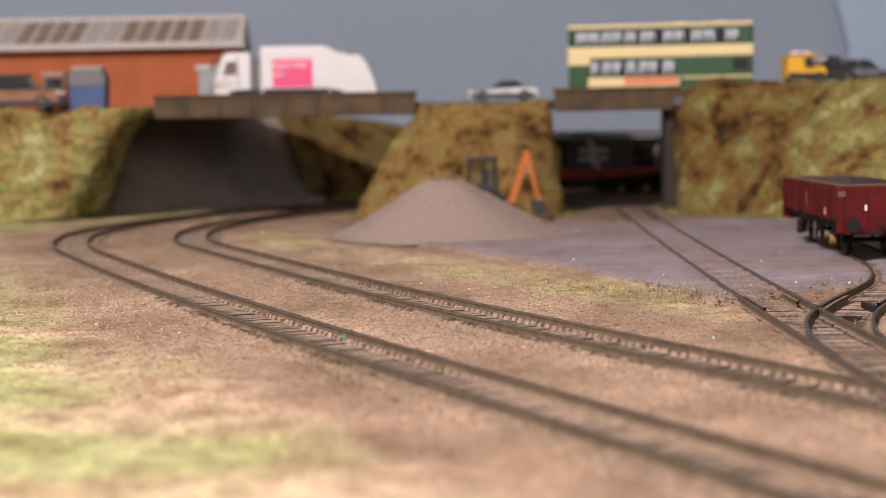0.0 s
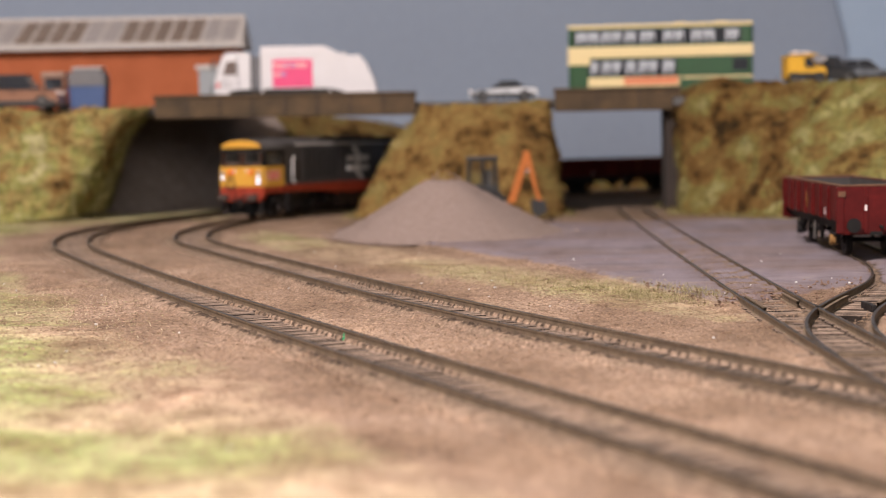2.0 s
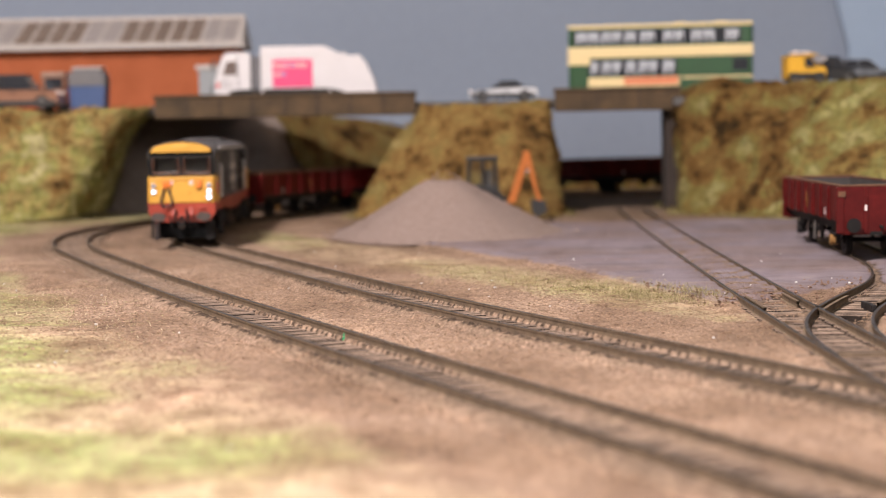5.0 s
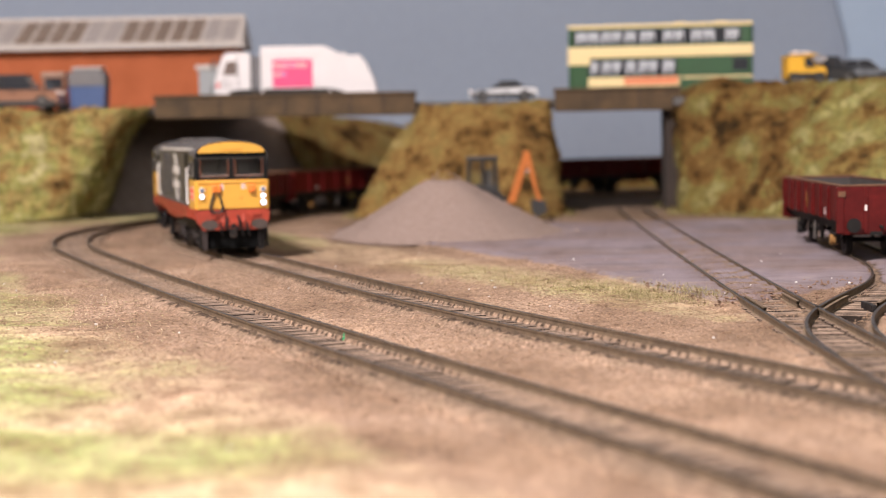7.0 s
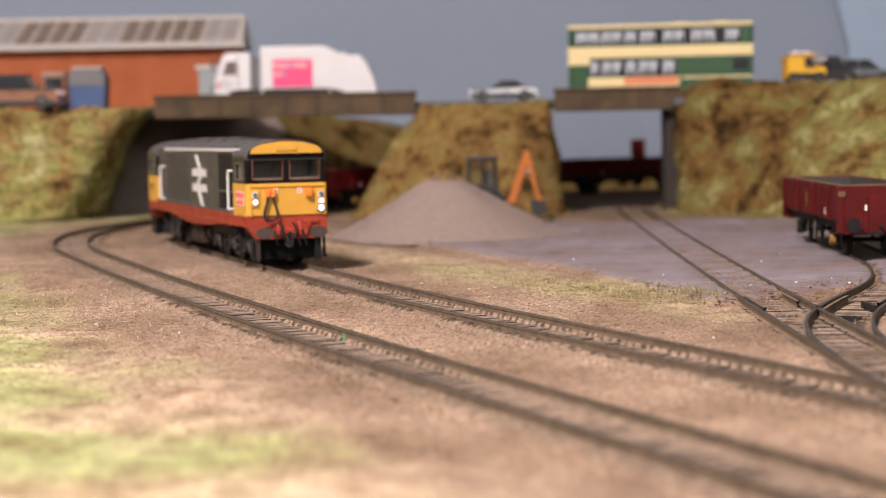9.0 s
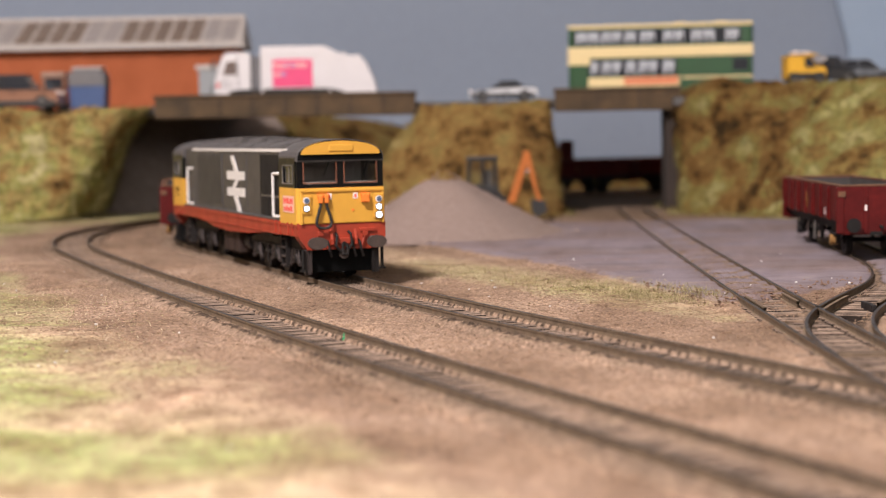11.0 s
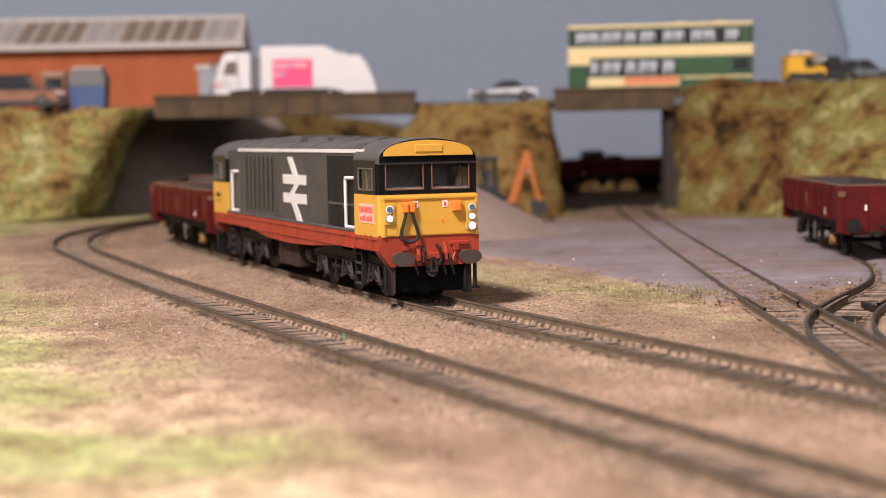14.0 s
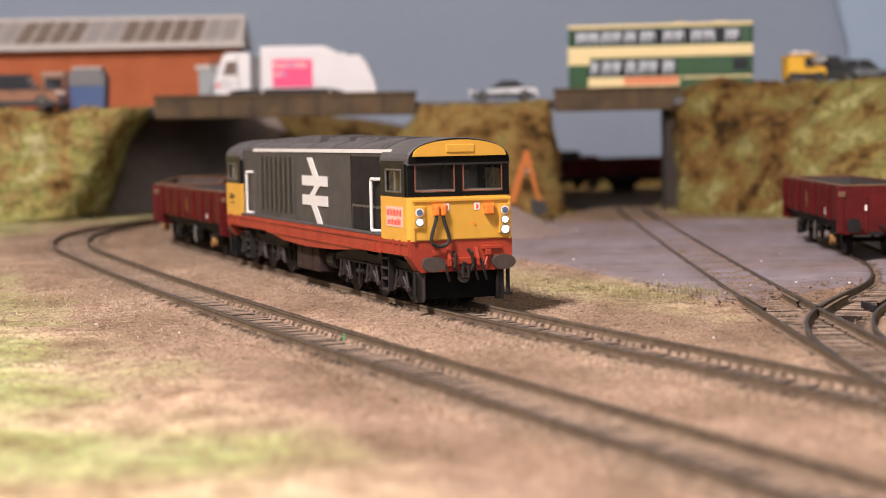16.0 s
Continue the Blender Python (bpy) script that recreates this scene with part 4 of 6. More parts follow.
def cab(parent, sgn):
    """One driving cab; sgn +1 at the front end."""
    X0, X1 = 92.0, 117.6
    def fx(v):
        return v * sgn
    # lower yellow shell
    bm = B()
    prism(bm, [(fx(X0), 17.0), (fx(X1 - 1.2), 17.0), (fx(X1), 15.8), (fx(X1), -15.8), (fx(X1 - 1.2), -17.0), (fx(X0), -17.0)], 20.6, 34.0, "z")
    shell = part("cab_lower_panel", bm, YELLOW, parent, "bright yellow lower cab panel")
    # raised nose panel with a frame round it
    bm = B()
    box(bm, min(fx(X1), fx(X1 + 1.1)), max(fx(X1), fx(X1 + 1.1)), -15.6, 15.6, 20.8, 33.2, 0.4)
    box(bm, min(fx(X1), fx(X1 + 1.6)), max(fx(X1), fx(X1 + 1.6)), -16.2, 16.2, 32.4, 33.6, 0.3)
    for s in (-1, 1):
        box(bm, min(fx(X1), fx(X1 + 1.5)), max(fx(X1), fx(X1 + 1.5)), s * 15.6 - 0.45, s * 15.6 + 0.45, 20.6, 33.4, 0.2)
    part("nose_panel", bm, YELLOW, parent, "bright yellow nose panel")
    for y in (-11.4, 11.4):
        bm = B()
        box(bm, min(fx(X1 + 1.0), fx(X1 + 1.18)), max(fx(X1 + 1.0), fx(X1 + 1.18)), y - 0.12, y + 0.12, 21.6, 32.2)
        part("panel_seam", bm, YELLOW, parent)
    bm = B()
    rod(bm, (fx(X1 + 1.0), 4.0 * sgn, 25.6), (fx(X1 + 1.3), 4.0 * sgn, 25.6), 0.5, 8)
    part("lamp_bracket", bm, JUMPER, parent, "small orange lamp bracket")
    # black window band built as posts and rails round real openings
    bm = B()
    xf = X1 - 1.0
    t0, t1 = min(fx(xf - 1.6), fx(xf)), max(fx(xf - 1.6), fx(xf))
    for z0, z1 in ((34.0, 35.4), (44.2, 46.6)):
        box(bm, t0, t1, -16.6, 16.6, z0, z1)
    for ya, yb in ((-16.6, -14.4), (-1.2, 1.2), (14.4, 16.6)):
        box(bm, t0, t1, ya, yb, 35.4, 44.2)
    a0, a1 = min(fx(X0), fx(xf - 1.6)), max(fx(X0), fx(xf - 1.6))
    for s in (-1, 1):
        ya, yb = (15.4, 17.0) if s > 0 else (-17.0, -15.4)
        box(bm, a0, a1, ya, yb, 34.0, 35.2)
        box(bm, a0, a1, ya, yb, 42.6, 45.0)
        for u, v in ((X0, X0 + 5), (X0 + 20.2, xf - 1.6)):
            box(bm, min(fx(u), fx(v)), max(fx(u), fx(v)), ya, yb, 35.2, 42.6)
    box(bm, min(fx(X0), fx(X0 + 1)), max(fx(X0), fx(X0 + 1)), -15.4, 15.4, 34, 46)
    part("window_band", bm, BLACK, parent, "black cab window surround")
    # glazing
    for ya, yb in ((-14.4, -1.2), (1.2, 14.4)):
        bm = B()
        box(bm, min(fx(xf - 0.9), fx(xf - 0.5)), max(fx(xf - 0.9), fx(xf - 0.5)), ya, yb, 35.4, 44.2)
        g = part("windscreen", bm, GLASS, parent, "cab windscreen glass")
        g.visible_shadow = False
        bm = B()
        q = [(ya + 0.3, 35.7), (yb - 0.3, 35.7), (yb - 0.3, 43.9), (ya + 0.3, 43.9)]
        pipe(bm, [(fx(xf + 0.05), u, v) for u, v in q + q[:1]], 0.18, 6)
        part("window_seal", bm, COPPER, g, "thin copper-brown window seal")
        bm = B()
        yw = yb - 3.0
        rod(bm, (fx(xf + 0.3), yw, 44), (fx(xf + 0.3), yw - 2.2, 38.2), 0.22, 6)
        part("wiper", bm, BLACK, g, "black wiper")
    for s in (-1, 1):
        bm = B()
        box(bm, min(fx(X0 + 5), fx(X0 + 20.2)), max(fx(X0 + 5), fx(X0 + 20.2)), s * 16.2 - 0.2, s * 16.2 + 0.2, 35.2, 42.6)
        g = part("side_window", bm, GLASS, parent, "cab side window glass")
        g.visible_shadow = False
        bm = B()
        rod(bm, (fx(X0 + 12.6), s * 16.5, 35.2), (fx(X0 + 12.6), s * 16.5, 42.6), 0.35, 6)
        part("window_bar", bm, STEEL, g, "grey sliding window bar")
        bm = B()
        q = [(X0 + 5.3, 35.5), (X0 + 19.9, 35.5), (X0 + 19.9, 42.3), (X0 + 5.3, 42.3)]
        pipe(bm, [(fx(u), s * 17.0, v) for u, v in q + q[:1]], 0.3, 6)
        part("window_frame", bm, STEEL, g, "thin silver window frame")
    # inside: desk, back wall, seat
    bm = B()
    box(bm, min(fx(X1 - 9), fx(X1 - 2)), max(fx(X1 - 9), fx(X1 - 2)), -14.5, 14.5, 32, 36.2)
    box(bm, min(fx(X0 + 1.2), fx(X0 + 2)), max(fx(X0 + 1.2), fx(X0 + 2)), -15, 15, 33, 46)
    for yy in (-8, 8):
        box(bm, min(fx(X0 + 5), fx(X0 + 11)), max(fx(X0 + 5), fx(X0 + 11)), yy - 3.2, yy + 3.2, 33, 36, 0.5)
        box(bm, min(fx(X0 + 4), fx(X0 + 6)), max(fx(X0 + 4), fx(X0 + 6)), yy - 3.2, yy + 3.2, 36, 42, 0.5)
    part("cab_interior", bm, INSIDE, parent, "dim brown-grey cab interior")
    # roof shell: grey hood over the cab with a yellow brow in front
    prof = [(17.0, 44.0)] + [(17.0 * math.cos(a), 44.6 + 7.4 * math.sin(a) ** 0.85) for a in np.linspace(0.12, math.pi - 0.12, 17)] + [(-17.0, 44.0)]
    bm = B()
    loft(bm, [[(fx(X0 - 0.5), y, z) for y, z in prof], [(fx(X1 - 1.2), y, z) for y, z in prof], [(fx(X1 - 0.5), y * 0.985, z - 0.35) for y, z in prof]])
    part("cab_roof", bm, ROOFG, parent, "dark grey curved cab roof", smooth=False)
    bm = B()
    prism(bm, [(y * 0.962, 44.2 + (z - 44.0) * 0.94) for y, z in prof], min(fx(X1 - 1.4), fx(X1 - 0.2)), max(fx(X1 - 1.4), fx(X1 - 0.2)), "x")
    part("front_arch", bm, MATTBLACK, parent, "black arch above the windscreens")
    brow = [(15.1 * math.cos(a), 46.3 + 4.95 * math.sin(a) ** 0.85) for a in np.linspace(0.0, math.pi, 17)]
    bm = B()
    prism(bm, brow, min(fx(X1 - 2), fx(X1 + 0.55)), max(fx(X1 - 2), fx(X1 + 0.55)), "x")
    box(bm, min(fx(X1), fx(X1 + 0.9)), max(fx(X1), fx(X1 + 0.9)), -4.6, 4.6, 47.4, 49.8, 0.2)
    part("roof_brow", bm, YELLOW, parent, "yellow arched brow over the windscreens")
    # light clusters
    for s in (-1, 1):
        bm = B()
        box(bm, min(fx(X1 + 0.9), fx(X1 + 1.7)), max(fx(X1 + 0.9), fx(X1 + 1.7)), s * 13.9 - 1.9, s * 13.9 + 1.9, 22.4 if s * sgn > 0 else 24.6, 31.4, 0.2)
        part("lamp_plate", bm, YELLOW, parent)
        spots = [(29.5, 0.95, LENS), (26.6, 0.98, LIGHT)] + ([(23.6, 1.15, LIGHT)] if s * sgn > 0 else [])
        for z, r, m in spots:
            if sgn < 0 and m is LIGHT:
                m = LENS
            bm = B()
            rod(bm, (fx(X1 + 1.6), s * 13.9, z), (fx(X1 + 2.2), s * 13.9, z), r, 16)
            part("headlight" if m is LIGHT else "marker_lamp", bm, m, parent, "glowing white headlight" if m is LIGHT else "dark unlit marker lamp")
            bm = B()
            rod(bm, (fx(X1 + 1.3), s * 13.9, z), (fx(X1 + 1.9), s * 13.9, z), r + 0.35, 16)
            part("lamp_rim", bm, BADGEW if m is LENS else STEEL, parent)
        # jumper sockets
        bm = B()
        for k in ((8.6, 6.4) if s * sgn < 0 else (9.2, 8.0)):
            box(bm, min(fx(X1 + 1), fx(X1 + 3)), max(fx(X1 + 1), fx(X1 + 3)), s * k - 0.8, s * k + 0.8, 28.4, 31.4, 0.3)
            box(bm, min(fx(X1 + 1), fx(X1 + 2.4)), max(fx(X1 + 1), fx(X1 + 2.4)), s * k - 1.1, s * k + 1.1, 30.4, 31.8, 0.2)
        part("jumper_socket", bm, JUMPER, parent, "orange jumper cable socket")
        bm = B()
        box(bm, min(fx(X1 + 1), fx(X1 + 1.25)), max(fx(X1 + 1), fx(X1 + 1.25)), s * 5.0 - 0.9, s * 5.0 + 0.9, 29.8, 32.0)
        pl = part("warning_plate", bm, BADGEW, parent, "small white and red warning flash")
        bm = B()
        box(bm, min(fx(X1 + 1.2), fx(X1 + 1.35)), max(fx(X1 + 1.2), fx(X1 + 1.35)), s * 5.0 - 0.35, s * 5.0 + 0.35, 30.2, 31.5)
        part("flash", bm, BADGE, pl)
        # cab side marking: unreadable lettering as bars, red at the front end, dark at the rear
        bm = B()
        yy = s * 17.05
        ink = BADGE if sgn > 0 else FRAME
        u0, u1 = (97.5, 113.0) if sgn > 0 else (101.5, 112.0)
        box(bm, min(fx(u0), fx(u1)), max(fx(u0), fx(u1)), yy - 0.06, yy + 0.06, 24.8, 31.0)
        bd = part("cab_badge", bm, BADGEP if sgn > 0 else YELLOW, parent, "pale badge with red lettering bars" if sgn > 0 else "dark number bars")
        bm = B()
        rnd = random.Random(7)
        for z0, z1, n, pad in ((28.1, 30.3, 10, 0.6), (25.4, 27.2, 9, 1.4)) if sgn > 0 else ((27.4, 29.8, 4, 0.6), (25.6, 26.4, 3, 1.2)):
            step = (u1 - u0 - 2 * pad) / n
            for k in range(n):
                u, h = u0 + pad + k * step, rnd.uniform(-0.45, 0.25)
                box(bm, min(fx(u), fx(u + step * 0.66)), max(fx(u), fx(u + step * 0.66)), yy + s * 0.03 - 0.08, yy + s * 0.03 + 0.08, z0, z1 + h)
        part("badge_lettering", bm, ink, bd)
    # hanging cable loop
    s = -1 * sgn
    bm = B()
    pts = [(fx(X1 + 2.2), s * (7.5 + 1.2 * u), z) for u, z in ((-0.9, 29.0), (-1.0, 27.5), (-1.5, 25.4), (-2.1, 23.2), (-2.4, 21.4), (-2.1, 20.0), (-1.2, 19.3), (0, 19.1), (1.2, 19.3), (2.1, 20.0), (2.4, 21.4), (2.1, 23.2), (1.5, 25.4), (1.0, 27.5), (0.9, 29.0))]
    pipe(bm, pts, 0.55, 7)
    part("jumper_cable", bm, CABLE, parent, "black hanging jumper cable loop")
    # buffer beam with brackets, buffers and couplings
    bm = B()
    prism(bm, [(-16.6, 20.8), (16.6, 20.8), (16.6, 15.5), (13.5, 11.2), (-13.5, 11.2), (-16.6, 15.5)], min(fx(X1 - 5), fx(X1 + 0.6)), max(fx(X1 - 5), fx(X1 + 0.6)), "x")
    for yy in (-4.6, 4.6):
        prism(bm, [(fx(X1), 19.6), (fx(X1 + 2.6), 15.0), (fx(X1 + 2.6), 13.0), (fx(X1), 12.2)], yy - 0.5, yy + 0.5)
    box(bm, min(fx(X1), fx(X1 + 1.4)), max(fx(X1), fx(X1 + 1.4)), 6.4, 12.8, 17.6, 18.8, 0.2)
    box(bm, min(fx(X1), fx(X1 + 2.2)), max(fx(X1), fx(X1 + 2.2)), -3.2, 3.2, 13.2, 15.4, 0.3)
    part("buffer_beam", bm, ORANGE, parent, "orange-red buffer beam")
    for s in (-1, 1):
        bm = B()
        rod(bm, (fx(X1), s * 11.3, 14.0), (fx(X1 + 4), s * 11.3, 14.0), 1.9, 14, 1.6)
        rod(bm, (fx(X1 + 4), s * 11.3, 14.0), (fx(X1 + 6.4), s * 11.3, 14.0), 1.1, 12)
        v0 = len(bm.verts)
        rod(bm, (fx(X1 + 6.2), s * 11.3, 14.0), (fx(X1 + 7.0), s * 11.3, 14.0), 2.3, 20)
        bm.verts.ensure_lookup_table()
        for v in bm.verts[v0:]:
            v.co.y = s * 11.3 + (v.co.y - s * 11.3) * 1.65
        part("buffer", bm, BUFFER, parent, "dull brown oval buffer")
    bm = B()
    rod(bm, (fx(X1), 0, 13.6), (fx(X1 + 3.6), 0, 13.2), 0.9, 8)
    pipe(bm, [(fx(X1 + 3.4), 0.9, 13.2), (fx(X1 + 3.8), 0.9, 9.5), (fx(X1 + 3.8), -0.9, 9.5), (fx(X1 + 3.4), -0.9, 13.2)], 0.45)
    part("coupling_hook", bm, BOGIE, parent, "dark steel coupling hook and link")
    for yy, zz in ((-2.6, 15.6), (2.2, 16.2)):
        bm = B()
        pipe(bm, [(fx(X1 + 0.4), yy, zz + 1.5), (fx(X1 + 2.8), yy * 1.1, zz + 0.6), (fx(X1 + 3.2), yy * 1.3, zz - 3.0), (fx(X1 + 3.0), yy * 0.6, zz - 5.2), (fx(X1 + 2.4), yy * 0.3, zz - 4.4)], 0.5, 7)
        part("control_pipe", bm, BOGIE, parent, "dark looped control pipe")
    for yy, zz in ((-8.6, 17.4), (8.4, 17.0)):
        bm = B()
        box(bm, min(fx(X1 + 0.5), fx(X1 + 1.8)), max(fx(X1 + 0.5), fx(X1 + 1.8)), yy - 1.0, yy + 1.0, zz - 1.2, zz + 0.6, 0.2)
        rod(bm, (fx(X1 + 1.2), yy, zz - 1.0), (fx(X1 + 1.6), yy * 0.85, zz - 4.2), 0.35, 6)
        part("pipe_bracket", bm, ORANGE, parent, "orange-red pipe bracket")
    for yy in (-6.0, 3.4, 6.2):
        bm = B()
        pipe(bm, [(fx(X1 + 0.6), yy, 14.5), (fx(X1 + 2.0), yy, 13.6), (fx(X1 + 2.6), yy + 0.4, 10.8), (fx(X1 + 2.2), yy + 1.2, 8.4)], 0.42, 7)
        part("air_hose", bm, BOGIE, parent, "drooping air brake hose")
    # Matt black plate put where only the shaded void under the beam shows.
    bm = B()
    box(bm, min(fx(X1 - 4.4), fx(X1 - 2.8)), max(fx(X1 - 4.4), fx(X1 - 2.8)), -14.4, 14.4, 2.6, 11.4, 0.3)
    part("drag_box", bm, MATTBLACK, parent, "black plate standing in for the shaded void below the beam")
    for s in (-1, 1):
        bm = B()
        box(bm, min(fx(X1 - 2.4), fx(X1 - 0.6)), max(fx(X1 - 2.4), fx(X1 - 0.6)), s * 13.0 - 1.3, s * 13.0 + 1.3, 2.0, 11.4, 0.2)
        rod(bm, (fx(X1 - 0.4), s * 12.0, 3), (fx(X1 - 0.4), s * 12.0, 11), 0.4, 6)
        # One iron is given a darker tone so that it merges with the void.
        part("guard_iron", bm, HANGER if s * sgn < 0 else BOGIE, parent, "brown guard iron reaching down to the rail")
        bm = B()
        rod(bm, (fx(X1 + 0.2), s * 15.2, 11.5), (fx(X1 + 0.2), s * 15.2, 3.9), 0.65, 8)
        box(bm, min(fx(X1 - 0.7), fx(X1 + 1.1)), max(fx(X1 - 0.7), fx(X1 + 1.1)), s * 15.2 - 1.1, s * 15.2 + 1.1, 3.3, 4.0)
        part("shunter_step", bm, FRAME, parent, "black hanging shunter step")
    bm = B()
    rod(bm, (fx(X1 + 1.0), 0, 9.4), (fx(X1 + 2.4), 0, 9.4), 1.7, 14)
    part("brake_valve", bm, BUFFER, parent, "round grey coupling boss")
    return shell


def build_loco():
    t = thing("diesel_locomotive", "grey and yellow model diesel locomotive with lit headlights on rails", "locomotive")
    # body between the cabs
    hw = 15.4
    roof = [(hw * math.cos(a) if 0.2 < a < math.pi - 0.2 else math.copysign(hw, math.cos(a)), 47.6 + 4.0 * math.sin(a) ** 0.8) for a in np.linspace(0, math.pi, 15)]
    bm = B()
    loft(bm, [[(x, y, z) for y, z in [(hw, 21.2)] + [(hw, 47.4), (-hw, 47.4)] + [(-hw, 21.2)]] for x in (-92, 92)])
    body = part("body_side", bm, GREY, t, "dark grey body sides")
    bm = B()
    loft(bm, [[(x, y, z) for y, z in [(hw, 47.2)] + roof + [(-hw, 47.2)]] for x in (-92, 92)])
    part("roof", bm, ROOFG, t, "dull grey roof")
    for x0, x1, hy, top in ((-84, -66, 6, 52.1), (-62, -28, 8, 52.5), (-24, 4, 9.5, 53.1), (8, 34, 8, 52.6), (38, 62, 7, 52.3), (66, 86, 6, 52.0)):
        bm = B()
        prism(bm, [(-hy - 1.4, 50.2), (-hy, top), (hy, top), (hy + 1.4, 50.2)], x0, x1, "x")
        hatch = part("roof_hatch", bm, ROOFG, t, "raised grey roof hatch")
        bm = B()
        for k in range(4):
            u = x0 + 2 + k * (x1 - x0 - 4) / 4
            box(bm, u, u + (x1 - x0 - 4) / 4 - 1.0, -hy + 2, hy - 2, top - 0.2, top + 0.25, 0.1)
        part("hatch_louvre", bm, ROOFG, hatch, "dusty louvres on the hatch")
    for x in (-86, -64.5, -26, 6, 36, 64, 88):
        bm = B()
        loft(bm, [[(u, y * 1.006, z + 0.16) for y, z in roof] for u in (x - 0.3, x + 0.3)])
        part("roof_seam", bm, ROOFG, t)
    for s in (-1, 1):
        bm = B()
        box(bm, -74, 99, s * 15.45 - 0.3, s * 15.45 + 0.3, 47.3, 48.5)
        part("cantrail_stripe", turned(bm, s), WHITE, t, "white stripe along the roof edge")
        # grille of upright slats
        g = part("grille_recess", (lambda b: (box(b, -64, -14, s * 15.42 - 0.1, s * 15.42 + 0.1, 24.5, 45.2), turned(b, s))[1])(B()), BLACK, t, "dark grille recess")
        for k in range(8):
            bm = B()
            x = -64 + k * 6.9
            box(bm, x - 0.4, x + 2.3, s * 15.6 - 0.22, s * 15.6 + 0.22, 24.2, 45.6, 0.12)
            part("slat", turned(bm, s), GREY, g)
        for x0, x1 in ((57.5, 91.8), (-91.8, -69)):
            bm = B()
            box(bm, x0, x1, s * 15.45 - 0.12, s * 15.45 + 0.12, 30.5, 46.2)
            part("side_door", turned(bm, s), FRAME if x0 > 0 else GREY, t, "near-black recessed body door")
            bm = B()
            for k in range(3):
                u = x0 + 1 + k * (x1 - x0 - 2) / 3
                box(bm, u, u + (x1 - x0 - 2) / 3 - 0.5, s * 15.5 - 0.2, s * 15.5 + 0.2, 22.2, 29.8, 0.1)
            part("locker_door", turned(bm, s), FRAME if x0 > 0 else GREY, t, "dark locker doors below the recess" if x0 > 0 else "grey locker doors")
        bm = B()
        box(bm, 56.4, 56.8, s * 15.45 - 0.1, s * 15.45 + 0.1, 22, 46.8)
        part("panel_seam", turned(bm, s), BLACK, t)
        for x in (-12.5, 33.0):
            bm = B()
            box(bm, x - 0.15, x + 0.15, s * 15.45 - 0.1, s * 15.45 + 0.1, 22, 46.8)
            part("panel_seam", turned(bm, s), ROOFG, t)
        bm = B()
        for k in range(24):
            x = -66 + k * 5.2
            for z in (23.2, 46.0):
                box(bm, x - 0.18, x + 0.18, s * 15.45 - 0.12, s * 15.45 + 0.12, z - 0.18, z + 0.18)
        tagged(part("rivet_row", turned(bm, s), ROOFG, t, "rows of tiny rivets"), kind="stuff")
        bm = B()
        for k in range(9):
            u = 58.5 + k * 3.6
            box(bm, u, u + 2.4, s * 15.6 - 0.15, s * 15.6 + 0.15, 29.6, 30.3)
        tagged(part("tread_strip", turned(bm, s), STEEL, t, "pale perforated tread strip"), kind="stuff")
        arrows(t, s)
        # solebar: a deep orange-red beam bellied in the middle, with a ledge
        bm = B()
        ya, yb = (14.6, 16.9) if s > 0 else (-16.9, -14.6)
        prism(bm, [(-117.2, 21.2), (117.2, 21.2), (117.2, 16.2), (75, 16.0), (38, 14.0), (5, 13.3), (-25, 14.0), (-52, 16.4), (-117.2, 16.4)], ya, yb)
        box(bm, -117, 117, s * 16.8 - 0.4, s * 16.8 + 0.4, 19.6, 20.4)
        box(bm, -50, 92, s * 16.9 - 0.35, s * 16.9 + 0.35, 15.9, 16.5)
        for x in (-108, -97, 85, 92, 104, 110):
            box(bm, x - 0.4, x + 0.4, s * 17.0 - 0.4, s * 17.0 + 0.4, 16.4, 21)
        part("solebar", turned(bm, s), ORANGE, t, "weathered orange-red solebar")
        bm = B()
        box(bm, -91.5, 91.5, s * 16.2 - 0.85, s * 16.2 + 0.85, 21.2, 22.0, 0.15)
        part("walkway", bm, ROOFG, t, "narrow grey walkway ledge")
        for x in (-80.5, 82.5):
            bm = B()
            k = 6
            pipe(bm, [(x + k, s * 15.6, 39.0), (x + 0.4, s * 17.0, 39.0), (x, s * 17.0, 38.4), (x, s * 17.0, 23.2), (x + 0.4, s * 17.0, 22.6), (x + k, s * 15.6, 22.6)], 0.55, 8)
            part("handrail", turned(bm, s), WHITE, t, "white cab handrail")
    # underframe: floor, battery box, tank
    bm = B()
    box(bm, -112, 112, -14.5, 14.5, 15.2, 21.2)
    part("underframe", bm, FRAME, t, "black underframe floor")
    bm = B()
    box(bm, -16, 13, -14.5, 14.5, 4.2, 15.4, 0.5)
    for s in (-1, 1):
        box(bm, -9.6, -9.0, s * 14.6 - 0.2, s * 14.6 + 0.2, 5, 14.5)
        box(bm, 4.6, 5.2, s * 14.6 - 0.2, s * 14.6 + 0.2, 5, 14.5)
    part("battery_box", bm, BOXBROWN, t, "rusty brown battery box")
    for s in (-1, 1):
        bm = B()
        rod(bm, (21, s * 11, 9.6), (29, s * 11, 9.6), 3.3, 16)
        rod(bm, (12, s * 11, 9.6), (22, s * 11, 9.6), 1.0, 8)
        part("air_tank", bm, BOGIE, t, "dark cylindrical air tank")
    cab(t, 1)
    cab(t, -1)
    b1, w1 = loco_bogie(t, 70.9, 1)
    b2, w2 = loco_bogie(t, -70.9, -1)
    return t, (b1, b2), w1 + w2


# ---- wagons ----
WL, WW, WT, AXLE = 140.0, 15.7, 29.8, 42.0


